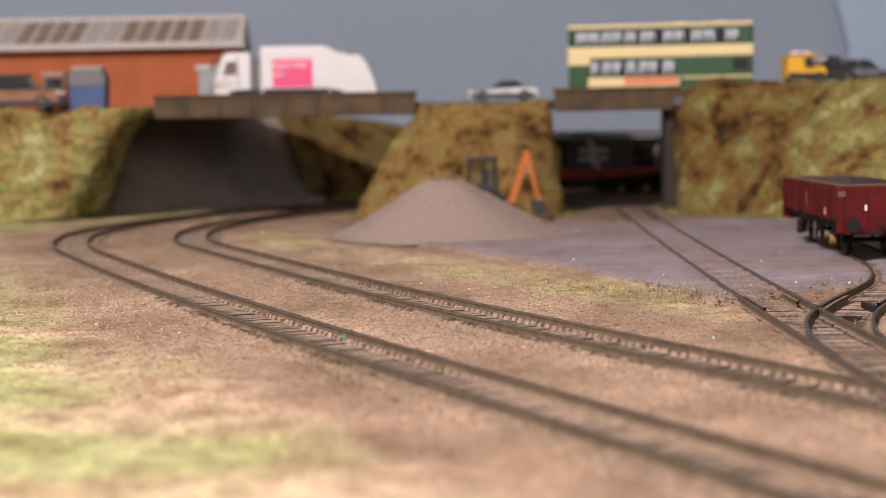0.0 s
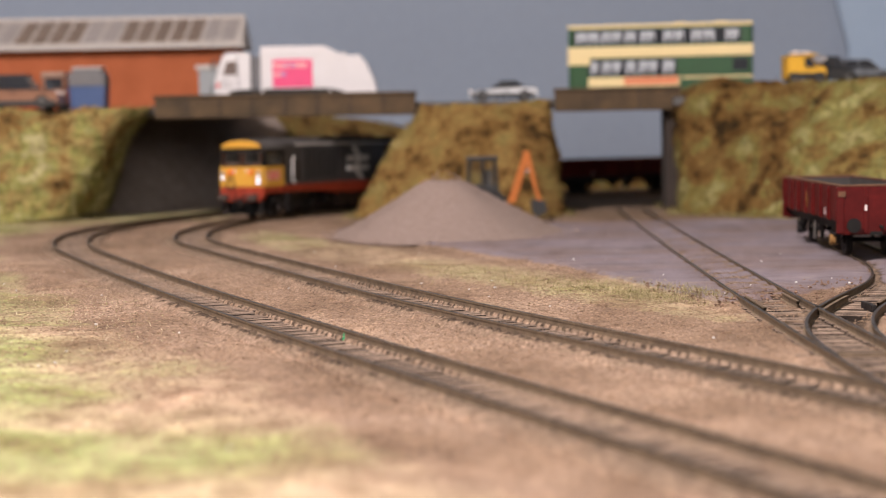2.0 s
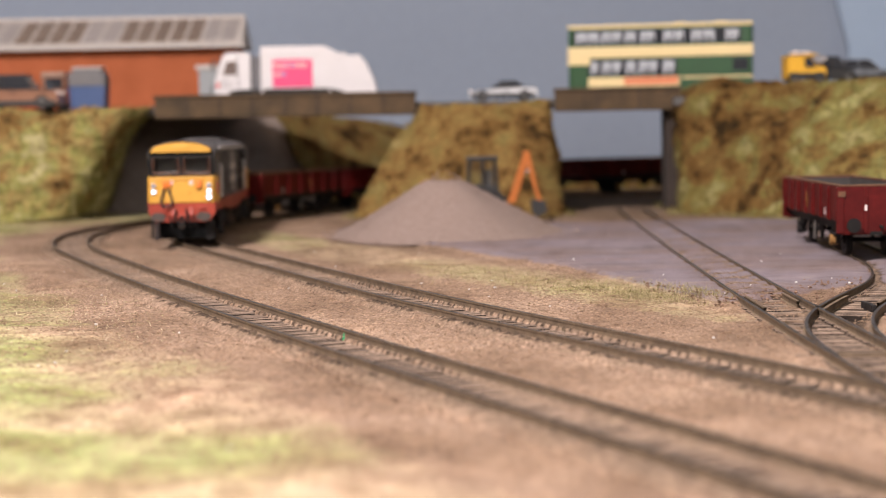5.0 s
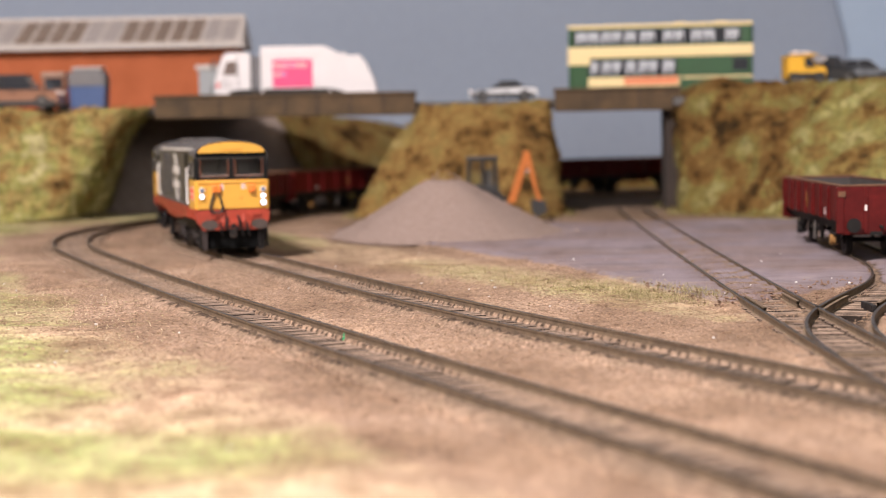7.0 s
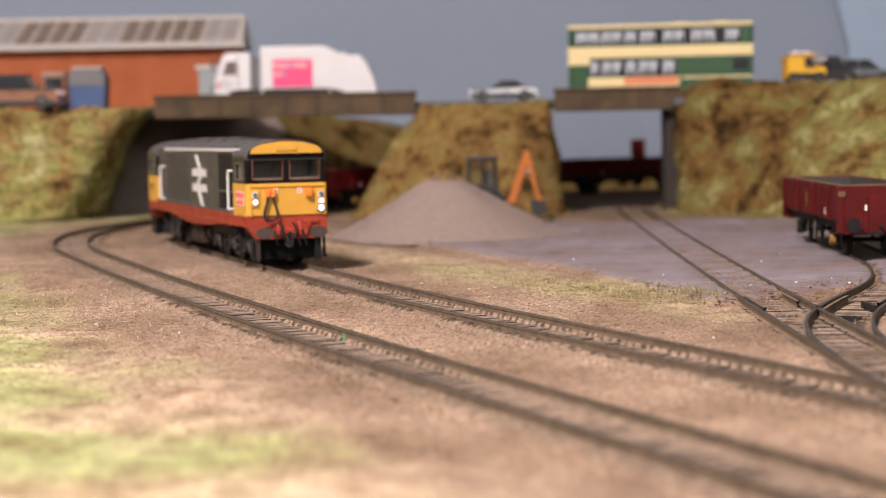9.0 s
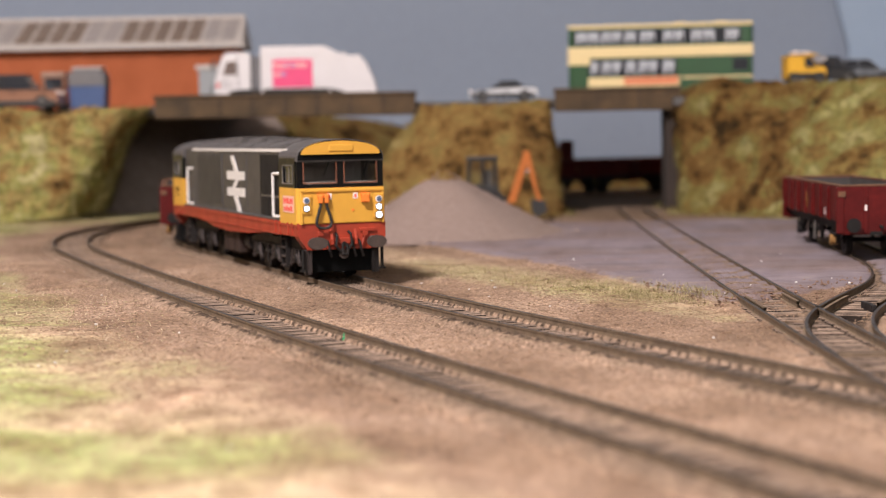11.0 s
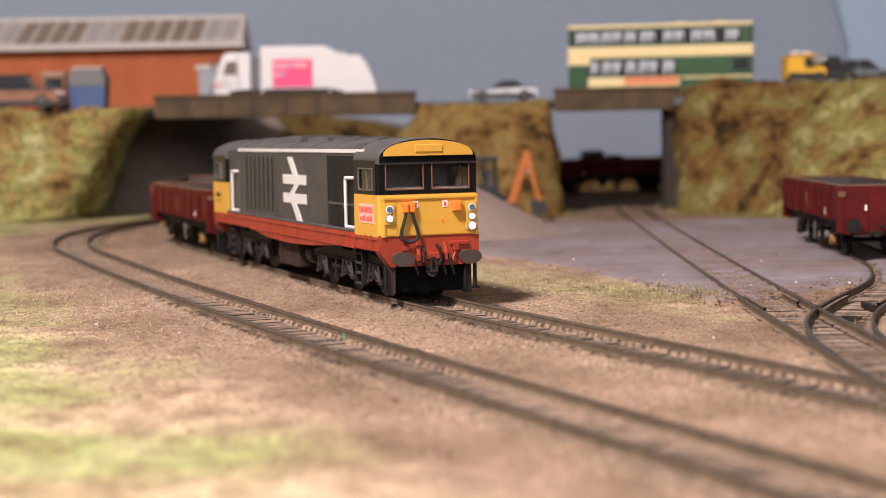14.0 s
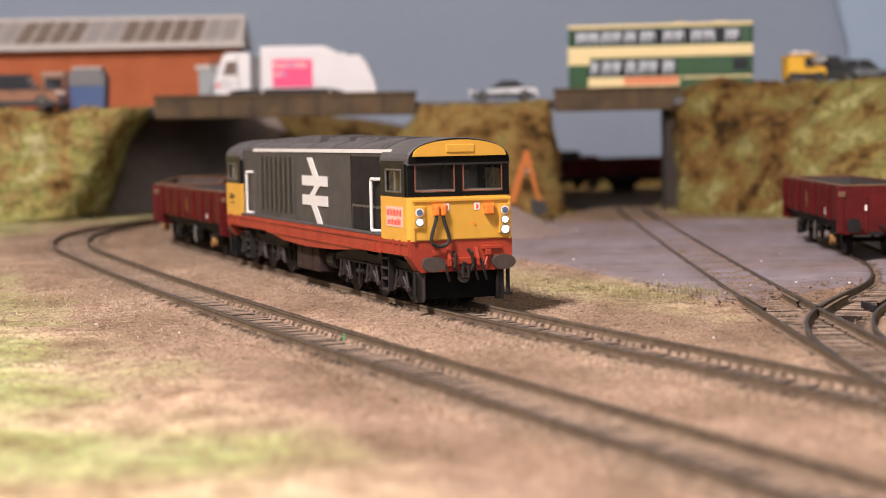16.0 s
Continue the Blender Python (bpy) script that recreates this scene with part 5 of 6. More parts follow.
def build_wagon(label, group):
    length, axle = WL, AXLE
    t = thing("open_wagon", label, "wagon", group=group)
    h = length / 2
    for s in (-1, 1):
        bm = B()
        box(bm, -h, h, s * WW - 0.7, s * WW + 0.7, 15.2, WT - 0.6, 0.15)
        side = part("side_wall", bm, MAROON, t, "maroon steel side wall")
        for k in range(8):
            x = -h + 3 + k * (length - 6) / 7
            bm = B()
            prism(bm, [(s * (WW + 0.6), 14.6), (s * (WW + 2.0), 15.6), (s * (WW + 1.5), WT - 1.5), (s * (WW + 0.6), WT - 0.8)], x - 0.9, x + 0.9, "x")
            part("rib", bm, MAROON, side)
        bm = B()
        box(bm, -10, -7.5, s * (WW + 0.8) - 0.1, s * (WW + 0.8) + 0.1, 18.4, 24.4)
        part("code_panel", bm, YDOT, side, "faded yellow code lettering panel")
        bm = B()
        box(bm, 37, 39.0, s * (WW + 0.85) - 0.12, s * (WW + 0.85) + 0.12, 16.8, 18.2)
        box(bm, 37, 38.4, s * (WW + 0.85) - 0.12, s * (WW + 0.85) + 0.12, 18.8, 19.2)
        part("data_panel", bm, BADGEW, side, "small white data panel")
        bm = B()
        box(bm, -h - 0.4, h + 0.4, s * WW - 0.8, s * WW + 1.2, WT - 0.7, WT, 0.2)
        part("top_rail", bm, RIM, t, "rusty worn top edge")
        # solebar and running gear
        bm = B()
        box(bm, -h, h, s * 13.4 - 0.8, s * 13.4 + 0.8, 11.4, 15.4)
        for ax in (-axle, axle):
            prism(bm, [(ax - 9, 11.6), (ax + 9, 11.6), (ax + 3.2, 4.6), (ax - 3.2, 4.6)], s * 12.4 - 0.7, s * 12.4 + 0.7)
            prism(bm, [(ax - 10, 9.6), (ax + 10, 9.6), (ax + 5, 8.2), (ax - 5, 8.2)], s * 13.4 - 0.9, s * 13.4 + 0.9)
        rod(bm, (-12, s * 14.2, 9), (14, s * 15.2, 9.6), 0.6, 6)
        prism(bm, [(-8, 11.4), (6, 11.4), (1, 4.2), (-2, 4.2)], s * 11 - 0.5, s * 11 + 0.5)
        part("solebar", bm, FRAME, t, "black solebar with axle guards")
        for ax in (-axle, axle):
            bm = B()
            rod(bm, (ax, s * 12.2, 6.2), (ax, s * 15.2, 6.2), 2.2, 12)
            part("axlebox", bm, YDOT if ax > 0 else FRAME, t, "yellow axlebox cover" if ax > 0 else "black axlebox")
        bm = B()
        rod(bm, (4, s * 15.0, 12), (8, s * 15.8, 5.5), 0.5, 6)
        box(bm, 7.4, 9.6, s * 15.8 - 0.4, s * 15.8 + 0.4, 4.6, 6.4)
        part("brake_lever", bm, STEEL, t, "grey brake lever handle")
    for s in (-1, 1):
        bm = B()
        box(bm, s * h - 0.7, s * h + 0.7, -WW, WW, 9.8, WT - 0.6, 0.15)
        for yy in (-16.2, -6, 6, 16.2):
            w = 1.5 if abs(yy) > 10 else 0.9
            box(bm, s * h + s * 0.2 - 0.9, s * h + s * 0.2 + 0.9, yy - w, yy + w, 10.4 if abs(yy) > 10 else 10.4, WT - 0.8, 0.2)
        e = part("end_wall", bm, MAROON, t, "maroon steel end wall")
        bm = B()
        box(bm, s * h - 0.9, s * h + 0.9, -WW - 1.0, WW + 1.0, WT - 0.7, WT + 0.05, 0.2)
        part("top_rail", bm, RIM, t, "rusty worn top edge")
        bm = B()
        box(bm, s * h - 2.6, s * h - 0.75, -14.5, 14.5, 9.6, 15.2)
        part("headstock", bm, FRAME, t, "black headstock")
        for yy in (-11.3, 11.3):
            bm = B()
            rod(bm, (s * h, yy, 13.6), (s * (h + 2.8), yy, 13.6), 1.6, 12)
            v0 = len(bm.verts)
            rod(bm, (s * (h + 3.4), yy, 13.6), (s * (h + 4), yy, 13.6), 2.9, 18)
            rod(bm, (s * (h + 2.8), yy, 13.6), (s * (h + 3.5), yy, 13.6), 1.0, 10)
            part("buffer", bm, FRAME, t, "black round buffer")
        bm = B()
        box(bm, s * h + s * 1.1 - 0.25, s * h + s * 1.1 + 0.25, -6.5, -5.7, 19.4, 21.8)
        part("label_plate", bm, BADGEW, e, "small white plate")
        bm = B()
        box(bm, s * h + s * 1.15 - 0.25, s * h + s * 1.15 + 0.25, s * -17.0 if s < 0 else -17.0, s * -14.2 if s < 0 else -14.2, 25.0, 27.2)
        part("load_plate", bm, RIM, e, "small pale corner plate")
        bm = B()
        box(bm, s * (h + 0.5) - 0.5, s * (h + 0.5) + 0.5, -4.5, 0.5, 9.6, 11.0)
        pipe(bm, [(s * (h + 0.6), 2.5, 13), (s * (h + 3), 2.5, 12), (s * (h + 3.2), 2.8, 8.6)], 0.5)
        rod(bm, (s * h, 0, 13), (s * (h + 3.6), 0, 12.8), 0.7, 8)
        part("coupling", bm, FRAME, t, "dark coupling and hose")
    bm = B()
    box(bm, -h, h, -WW, WW, 14.4, 15.4)
    part("floor_plate", bm, LOADM, t, "dark worn wagon floor")
    bm = B()
    for s in (-1, 1):
        box(bm, -h + 0.75, h - 0.75, s * (WW - 0.9) - 0.15, s * (WW - 0.9) + 0.15, 15.3, WT - 1.0)
        box(bm, s * (h - 0.95) - 0.15, s * (h - 0.95) + 0.15, -WW + 1.1, WW - 1.1, 15.3, WT - 1.0)
    part("lining", bm, LOADM, t, "dark grey inner lining")
    sets = [wheelset(6.1, t, ax, 6.1) for ax in (-axle, axle)]
    return t, sets


loco, loco_bogies, loco_wheels = build_loco()
wagon_one, wheels_one = build_wagon("maroon open wagon with rusty top edge, coupled in the train", "wagons of the train")
PITCH_W = 149.5
N_WAGONS = 7
wagons = [(wagon_one, wheels_one)]
for i in range(N_WAGONS - 1):
    w = copy_thing(wagon_one, placed(300 + 150 * i, 1560, 0))
    wagons.append((w, [c for c in w.children if c.name.startswith("wheelset")]))
parked = copy_thing(wagon_one, placed(178.6, 758, 0, -92.6))
tagged(parked, "maroon open wagon parked empty on the spur track", group="parked wagons")
# ---- the road above: buildings and vehicles ----
BRICK = mat("orange_brick_sheet", (0.40, 0.100, 0.030), 0.8, spread=0.15, scale=60, bump=0.15)
TRIM = mat("cream_roof_trim", (0.52, 0.47, 0.43), 0.7, spread=0.1, scale=60)
SKYLT = mat("translucent_roof_panel", (0.225, 0.165, 0.125), 0.5, spread=0.15, scale=80)
SKYLT2 = mat("pale_roof_panel", (0.36, 0.32, 0.30), 0.5, spread=0.12, scale=80)
TRUCKW = mat("truck_white", (0.68, 0.645, 0.64), 0.45, spread=0.05, scale=60)
PINK = mat("pink_poster", (0.78, 0.07, 0.20), 0.5, spread=0.08, scale=80)
PINK2 = mat("poster_pale_bar", (0.80, 0.45, 0.42), 0.5, spread=0.08)
LILAC = mat("poster_lilac", (0.42, 0.20, 0.42), 0.5, spread=0.08)
CABIN = mat("lorry_cab_glass", (0.20, 0.15, 0.13), 0.2, spread=0.35, scale=300, bump=0)
TYRE = mat("tyre_black", (0.02, 0.02, 0.02), 0.8, bump=0.1)
GREEN = mat("bus_green", (0.020, 0.075, 0.022), 0.35, spread=0.12, scale=60)
CREAM = mat("bus_cream", (0.76, 0.60, 0.30), 0.4, spread=0.05, scale=60)
ADVERT = mat("bus_side_advert", (0.70, 0.23, 0.10), 0.5, spread=0.1)
DARKGL = mat("dark_car_glass", (0.03, 0.032, 0.038), 0.12, spread=0.2, bump=0)
PALEIN = mat("bus_seat_pale", (0.45, 0.47, 0.50), 0.7, spread=0.2)
COPPER = mat("copper_car_paint", (0.36, 0.185, 0.12), 0.3, 0.45, spread=0.1, bump=0)
SILVER = mat("silver_car_paint", (0.58, 0.57, 0.57), 0.3, 0.3, spread=0.08, bump=0)
YVAN = mat("yellow_van_paint", (0.78, 0.42, 0.02), 0.4, spread=0.1, bump=0)
GREYCAR = mat("grey_car_paint", (0.17, 0.18, 0.20), 0.35, 0.3, spread=0.1, bump=0)
VANROOF = mat("dusty_van_roof", (0.34, 0.235, 0.175), 0.6, spread=0.15)
BLUEBIN = mat("blue_bin", (0.045, 0.085, 0.21), 0.5, spread=0.15)
GREYBIN = mat("grey_plastic", (0.15, 0.145, 0.15), 0.6, spread=0.15)
CABGREY = mat("cabinet_grey", (0.30, 0.315, 0.32), 0.6, spread=0.1)
DIGOR = mat("digger_orange", (0.46, 0.125, 0.012), 0.45, spread=0.12, scale=120)
DIGBLK = mat("digger_black", (0.025, 0.023, 0.022), 0.5)


def build_shed():
    t = thing("industrial_shed", "orange brick shed with cream framed rooflights on the embankment", "building", placed(-160, 1400, 75.6))
    bm = B()
    box(bm, -480, -4, 0, 62, 0, 51)
    wall = part("wall", bm, BRICK, t, "plain orange brick wall")
    bm = B()
    loft(bm, [[(-484, -8, 50.6), (-484, -8, 52), (-484, 60, 79.5), (-484, 64, 79.5), (-484, 64, 50.6)], [(2, -8, 50.6), (2, -8, 52), (-3, 60, 79.5), (-3, 64, 79.5), (2, 64, 50.6)]])
    roof = part("roof", bm, TRIM, t, "cream ridged roof")
    bm = B()
    box(bm, -485, 3, -9.5, -7, 50.2, 52.8, 0.3)
    part("gutter", bm, TRIM, roof, "cream eaves gutter")

    def slope(y):
        return 52 + (y + 8) * 27.5 / 68

    def panel(x0, x1, m):
        bm = B()
        prism(bm, [(2, slope(2) + 0.7), (52, slope(52) + 0.7), (52, slope(52) - 1), (2, slope(2) - 1)], x0, x1, "x")
        for k in range(1, 5):
            u = x0 + (x1 - x0) * k / 5
            prism(bm, [(2, slope(2) + 1.1), (52, slope(52) + 1.1), (52, slope(52) + 0.5), (2, slope(2) + 0.5)], u - 0.35, u + 0.35, "x")
        part("roof_panel", bm, m, roof)
    x = -6.0
    for w, m in [(13, SKYLT2)] * 2 + [(12.3, SKYLT)] * 5 + [(14, SKYLT2)] * 2 + [(12.5, SKYLT)] * 4 + ([(14, SKYLT2)] * 2 + [(12.5, SKYLT)] * 4) * 4:
        panel(x - w + 1.2, x, m)
        x -= w + 1.2
    bm = B()
    box(bm, -484, -3, 57, 63, 78.4, 80.8, 0.4)
    part("ridge_cap", bm, TRIM, roof)
    return t


build_shed()


def wheel(parent, x, y, z, r, w, rim=STEEL):
    bm = B()
    rod(bm, (0, -w / 2, 0), (0, w / 2, 0), r, 20)
    o = part("wheel", bm, TYRE, parent, "black road wheel")
    o.location = Vector((x, y, z)) * 0.001
    bm = B()
    rod(bm, (0, -w / 2 - 0.25, 0), (0, w / 2 + 0.25, 0), r * 0.58, 14)
    part("rim", bm, rim, o)
    return o


def car(name, label, m, L, Wd, H, low, cabin, paint, r=4.2, cab_paint=None, lamps=True):
    """A small car: low = side outline (x, z) of the lower body, cabin = (x0 base, x1 top, x2 top, x3 base) of the glasshouse."""
    t = thing(name, label, "car" if "van" not in name else "van", m)
    hw = Wd / 2
    bm = B()
    loft(bm, [[(x, -hw + 0.9, z) for x, z in low], [(x, -hw, z * 0.98) for x, z in low], [(x, hw, z * 0.98) for x, z in low], [(x, hw - 0.9, z) for x, z in low]])
    part("body", bm, paint, t, "rounded painted car body", smooth=False)
    zb = max(z for x, z in low) - 0.6
    x0, x1, x2, x3 = cabin
    bm = B()
    loft(bm, [[(x0, -hw + 1, zb), (x3, -hw + 1, zb), (x3, hw - 1, zb), (x0, hw - 1, zb)], [(x1, -hw + 2.6, H - 0.8), (x2, -hw + 2.6, H - 0.8), (x2, hw - 2.6, H - 0.8), (x1, hw - 2.6, H - 0.8)]])
    part("glasshouse", bm, DARKGL, t, "dark car windows")
    bm = B()
    box(bm, x1 - 0.6, x2 + 0.6, -hw + 2.3, hw - 2.3, H - 1.1, H, 0.5)
    for s in (-1, 1):
        for xb, xt in ((x0, x1), (x3, x2), ((x0 + x3) / 2, (x1 + x2) / 2)):
            rod(bm, (xb, s * (hw - 0.9), zb), (xt, s * (hw - 2.4), H - 0.6), 0.5, 6)
    part("roof", bm, cab_paint or paint, t)
    for s in (-1, 1):
        bm = B()
        box(bm, -L * 0.47, L * 0.47, s * (hw + 0.1) - 0.5, s * (hw + 0.1) + 0.5, 2.6, min(zb - 4, 6.4), 0.3)
        part("sill", bm, DIGBLK, t, "black lower sill")
        bm = B()
        box(bm, -L * 0.06, L * 0.0, s * (hw + 0.15) - 0.3, s * (hw + 0.15) + 0.3, zb - 2.6, zb - 2.0, 0.1)
        part("door_handle", bm, DIGBLK, t)
    for sx in (-1, 1):
        for s in (-1, 1):
            wheel(t, sx * L * 0.31, s * (hw - 1.2), r, r, 2.8)
    if lamps:
        for s in (-1, 1):
            bm = B()
            bmesh.ops.create_uvsphere(bm, u_segments=10, v_segments=6, radius=1.3, matrix=Matrix.Translation((L / 2 - 0.9, s * (hw - 2.4), zb - 2.2)))
            part("headlamp", bm, BADGEW, t, "pale headlamp")
    return t


car("estate_car", "metallic copper off-road car parked on the road", placed(-300, 1232, 75.6), 60, 24, 25,
    [(-30, 4), (-30, 13.5), (-10, 14.5), (12, 14.2), (28.5, 12.5), (30, 9), (30, 4)], (-29, -27, 6, 13), COPPER, 5.0, DIGBLK)


def build_small_van():
    t = thing("small_van", "pale copper small van parked behind the copper car", "van", placed(-282, 1268, 75.6))
    bm = B()
    box(bm, -9, 9, -9, 9, 3, 27, 1.6)
    part("body", bm, COPPER, t, "pale copper box body")
    bm = B()
    box(bm, -8.4, 8.4, -9.3, 9.3, 24.6, 27.6, 0.6)
    part("roof", bm, VANROOF, t, "pale dusty roof")
    bm = B()
    box(bm, 8.8, 9.3, -7.5, 7.5, 14.5, 23.4)
    part("windscreen", bm, DARKGL, t, "dark windscreen")
    for s in (-1, 1):
        bm = B()
        box(bm, -5.5, 7.0, s * 9.1 - 0.2, s * 9.1 + 0.2, 15, 23.4)
        part("side_window", bm, DARKGL, t, "dark side window")
        for x in (-5.5, 5.5):
            wheel(t, x, s * 7.6, 3.6, 3.6, 2.4)


build_small_van()
car("sports_car", "small silver sports car parked between the bridges", placed(45, 1236, 75.6, 180), 48, 22, 14.6,
    [(-24, 3), (-24, 9.4), (-14, 10.2), (4, 9.4), (18, 8), (24, 6), (24, 3)], (-15, -9, 1, 8), SILVER, 4.0, DIGBLK)
car("breakdown_van", "yellow van parked on top of the bank", placed(252, 1196, 84), 27, 20, 20,
    [(-13.5, 3), (-13.5, 18.6), (2, 18.6), (7, 12), (12.5, 10.5), (13.5, 8), (13.5, 3)], (2, 2.4, 3.4, 8), YVAN, 3.6)
for ob in [o for o in scene.objects if o.name == "breakdown_van"]:
    for s in (-1, 1):
        bm = B()
        prism(bm, [(-1.5, 10.5), (6.5, 10.5), (2.5, 17), (-1.5, 17)], s * 10.0 - 0.25, s * 10.0 + 0.25)
        part("door_window", bm, DARKGL, ob, "dark door window")
    for x in (-6.5, 0.5):
        bm = B()
        box(bm, x - 2.6, x + 2.6, -6, 6, 19.4, 21.4, 0.8)
        part("roof_beacon", bm, BADGEW, ob, "pale roof beacon")
car("dark_car", "dark car parked close to the van", placed(274, 1204, 84), 26, 20, 18,
    [(-13, 3), (-13, 9.5), (2, 9.5), (12, 8), (13, 6), (13, 3)], (-11, -8, 2, 7), DIGBLK, 3.6)
car("hatchback_car", "grey car parked on top of the bank", placed(297, 1212, 84), 42, 21, 16,
    [(-21, 3), (-21, 9.5), (2, 9.5), (19, 7.5), (21, 6), (21, 3)], (-19, -14, 2, 9), GREYCAR, 3.8)


def build_truck():
    t = thing("refuse_lorry", "white refuse lorry with a pink poster crossing the bridge", "lorry", placed(-103, 1258, 75.6))
    bm = B()
    box(bm, -50, 44, -14.5, 14.5, 5, 12)
    box(bm, -46, 33, -16.3, 16.3, 6, 10.6, 0.6)
    part("chassis", bm, TYRE, t, "dark chassis and side skirts")
    bm = B()
    prism(bm, [(-57.5, 7), (-50, 7), (-48, 11), (-40, 12), (-33, 12), (-33, 37.0), (-36, 38.5), (-50, 38.5), (-53, 36), (-58.5, 20), (-58.5, 9)], -15.5, 15.5)
    c = part("driver_cab", bm, TRUCKW, t, "white flat-fronted driver cab")
    for s in (-1, 1):
        bm = B()
        prism(bm, [(-53, 22.5), (-43, 22.5), (-43, 32), (-50, 32)], s * 15.6 - 0.2, s * 15.6 + 0.2)
        part("door_window", bm, CABIN, c, "brownish door window")
        bm = B()
        for z in (13.5, 17.2):
            box(bm, -56, -46, s * 15.7 - 0.25, s * 15.7 + 0.25, z, z + 0.7)
        box(bm, -42.4, -41.8, s * 15.7 - 0.25, s * 15.7 + 0.25, 12, 36)
        part("door_seam", bm, GREYBIN, c, "grey door seams and steps")
        bm = B()
        box(bm, -57.8, -55.2, s * 15.4 - 0.5, s * 15.4 + 0.5, 13.5, 16.5, 0.3)
        part("side_lamp", bm, BADGE, c, "small red side lamp")
    bm = B()
    prism(bm, [(-58.6, 21), (-57.6, 21), (-53.2, 34.5), (-54.2, 34.5)], -14.5, 14.5)
    part("windscreen", bm, DARKGL, c, "dark windscreen")
    for s in (-1, 1):
        bm = B()
        box(bm, -61, -59.4, s * 17 - 1.2, s * 17 + 1.2, 26, 33, 0.4)
        rod(bm, (-60, s * 16.5, 33), (-55, s * 15, 35), 0.5, 6)
        part("mirror", bm, DIGBLK, c, "black wing mirror")
    bm = B()
    box(bm, -58.8, -58, -13, 13, 9, 20, 0.3)
    part("grille", bm, DIGBLK, c, "dark radiator grille")
    bm = B()
    prism(bm, [(-25, 12), (26, 12), (30, 8), (57.5, 8), (56, 16), (50, 30), (45, 36), (40, 35), (32, 36.5), (20, 42.5), (-25, 42.5)], -16, 16)
    part("refuse_body", bm, TRUCKW, t, "white refuse body with a sloping tail")
    for x in (-25, 24, 34):
        bm = B()
        box(bm, x - 0.6, x + 0.6, -16.4, 16.4, 9, 38 if x > 0 else 42.8, 0.2)
        part("body_rib", bm, TRUCKW, t)
    bm = B()
    box(bm, -17, 11.5, -16.45, -16.1, 13, 33)
    p = part("poster", bm, PINK, t, "pink poster with faded lettering bars")
    rng = random.Random(3)
    for z, h, x0, n, ink in ((26.6, 4.2, -15.5, 6, PINK2), (27.0, 3.2, -8.5, 2, LILAC), (20.8, 3.4, -15.5, 2, PINK2), (20.4, 3.6, -10.6, 1, LILAC)):
        for j in range(n):
            bm = B()
            x = x0 + j * 4.1 + rng.uniform(-0.3, 0.3)
            w = rng.uniform(2.4, 3.5)
            box(bm, x, x + w, -16.62 - 0.06 * (ink is LILAC), -16.4, z + rng.uniform(0, 0.6), z + h - rng.uniform(0, 0.6))
            part("lettering_bar", bm, ink, p)
    for x0, x1, z0, z1 in ((-23, -18.5, 14, 40), (13, 22.5, 14, 40), (-22, 22, 35, 39.2), (36, 43, 14, 30)):
        bm = B()
        box(bm, x0, x1, -16.4 if x1 - x0 > 30 else -16.25, -15.9, z0, z1, 0.2)
        part("body_panel", bm, TRUCKW, t)
    for x in (-44, 22, 36):
        for s in (-1, 1):
            wheel(t, x, s * 13, 6.4, 6.4, 4.2, GREYBIN)
    bm = B()
    box(bm, -32, -26, -12, 12, 9, 36, 0.5)
    part("hopper_ram", bm, GREYBIN, t, "grey gear between cab and body")
    return t


build_truck()


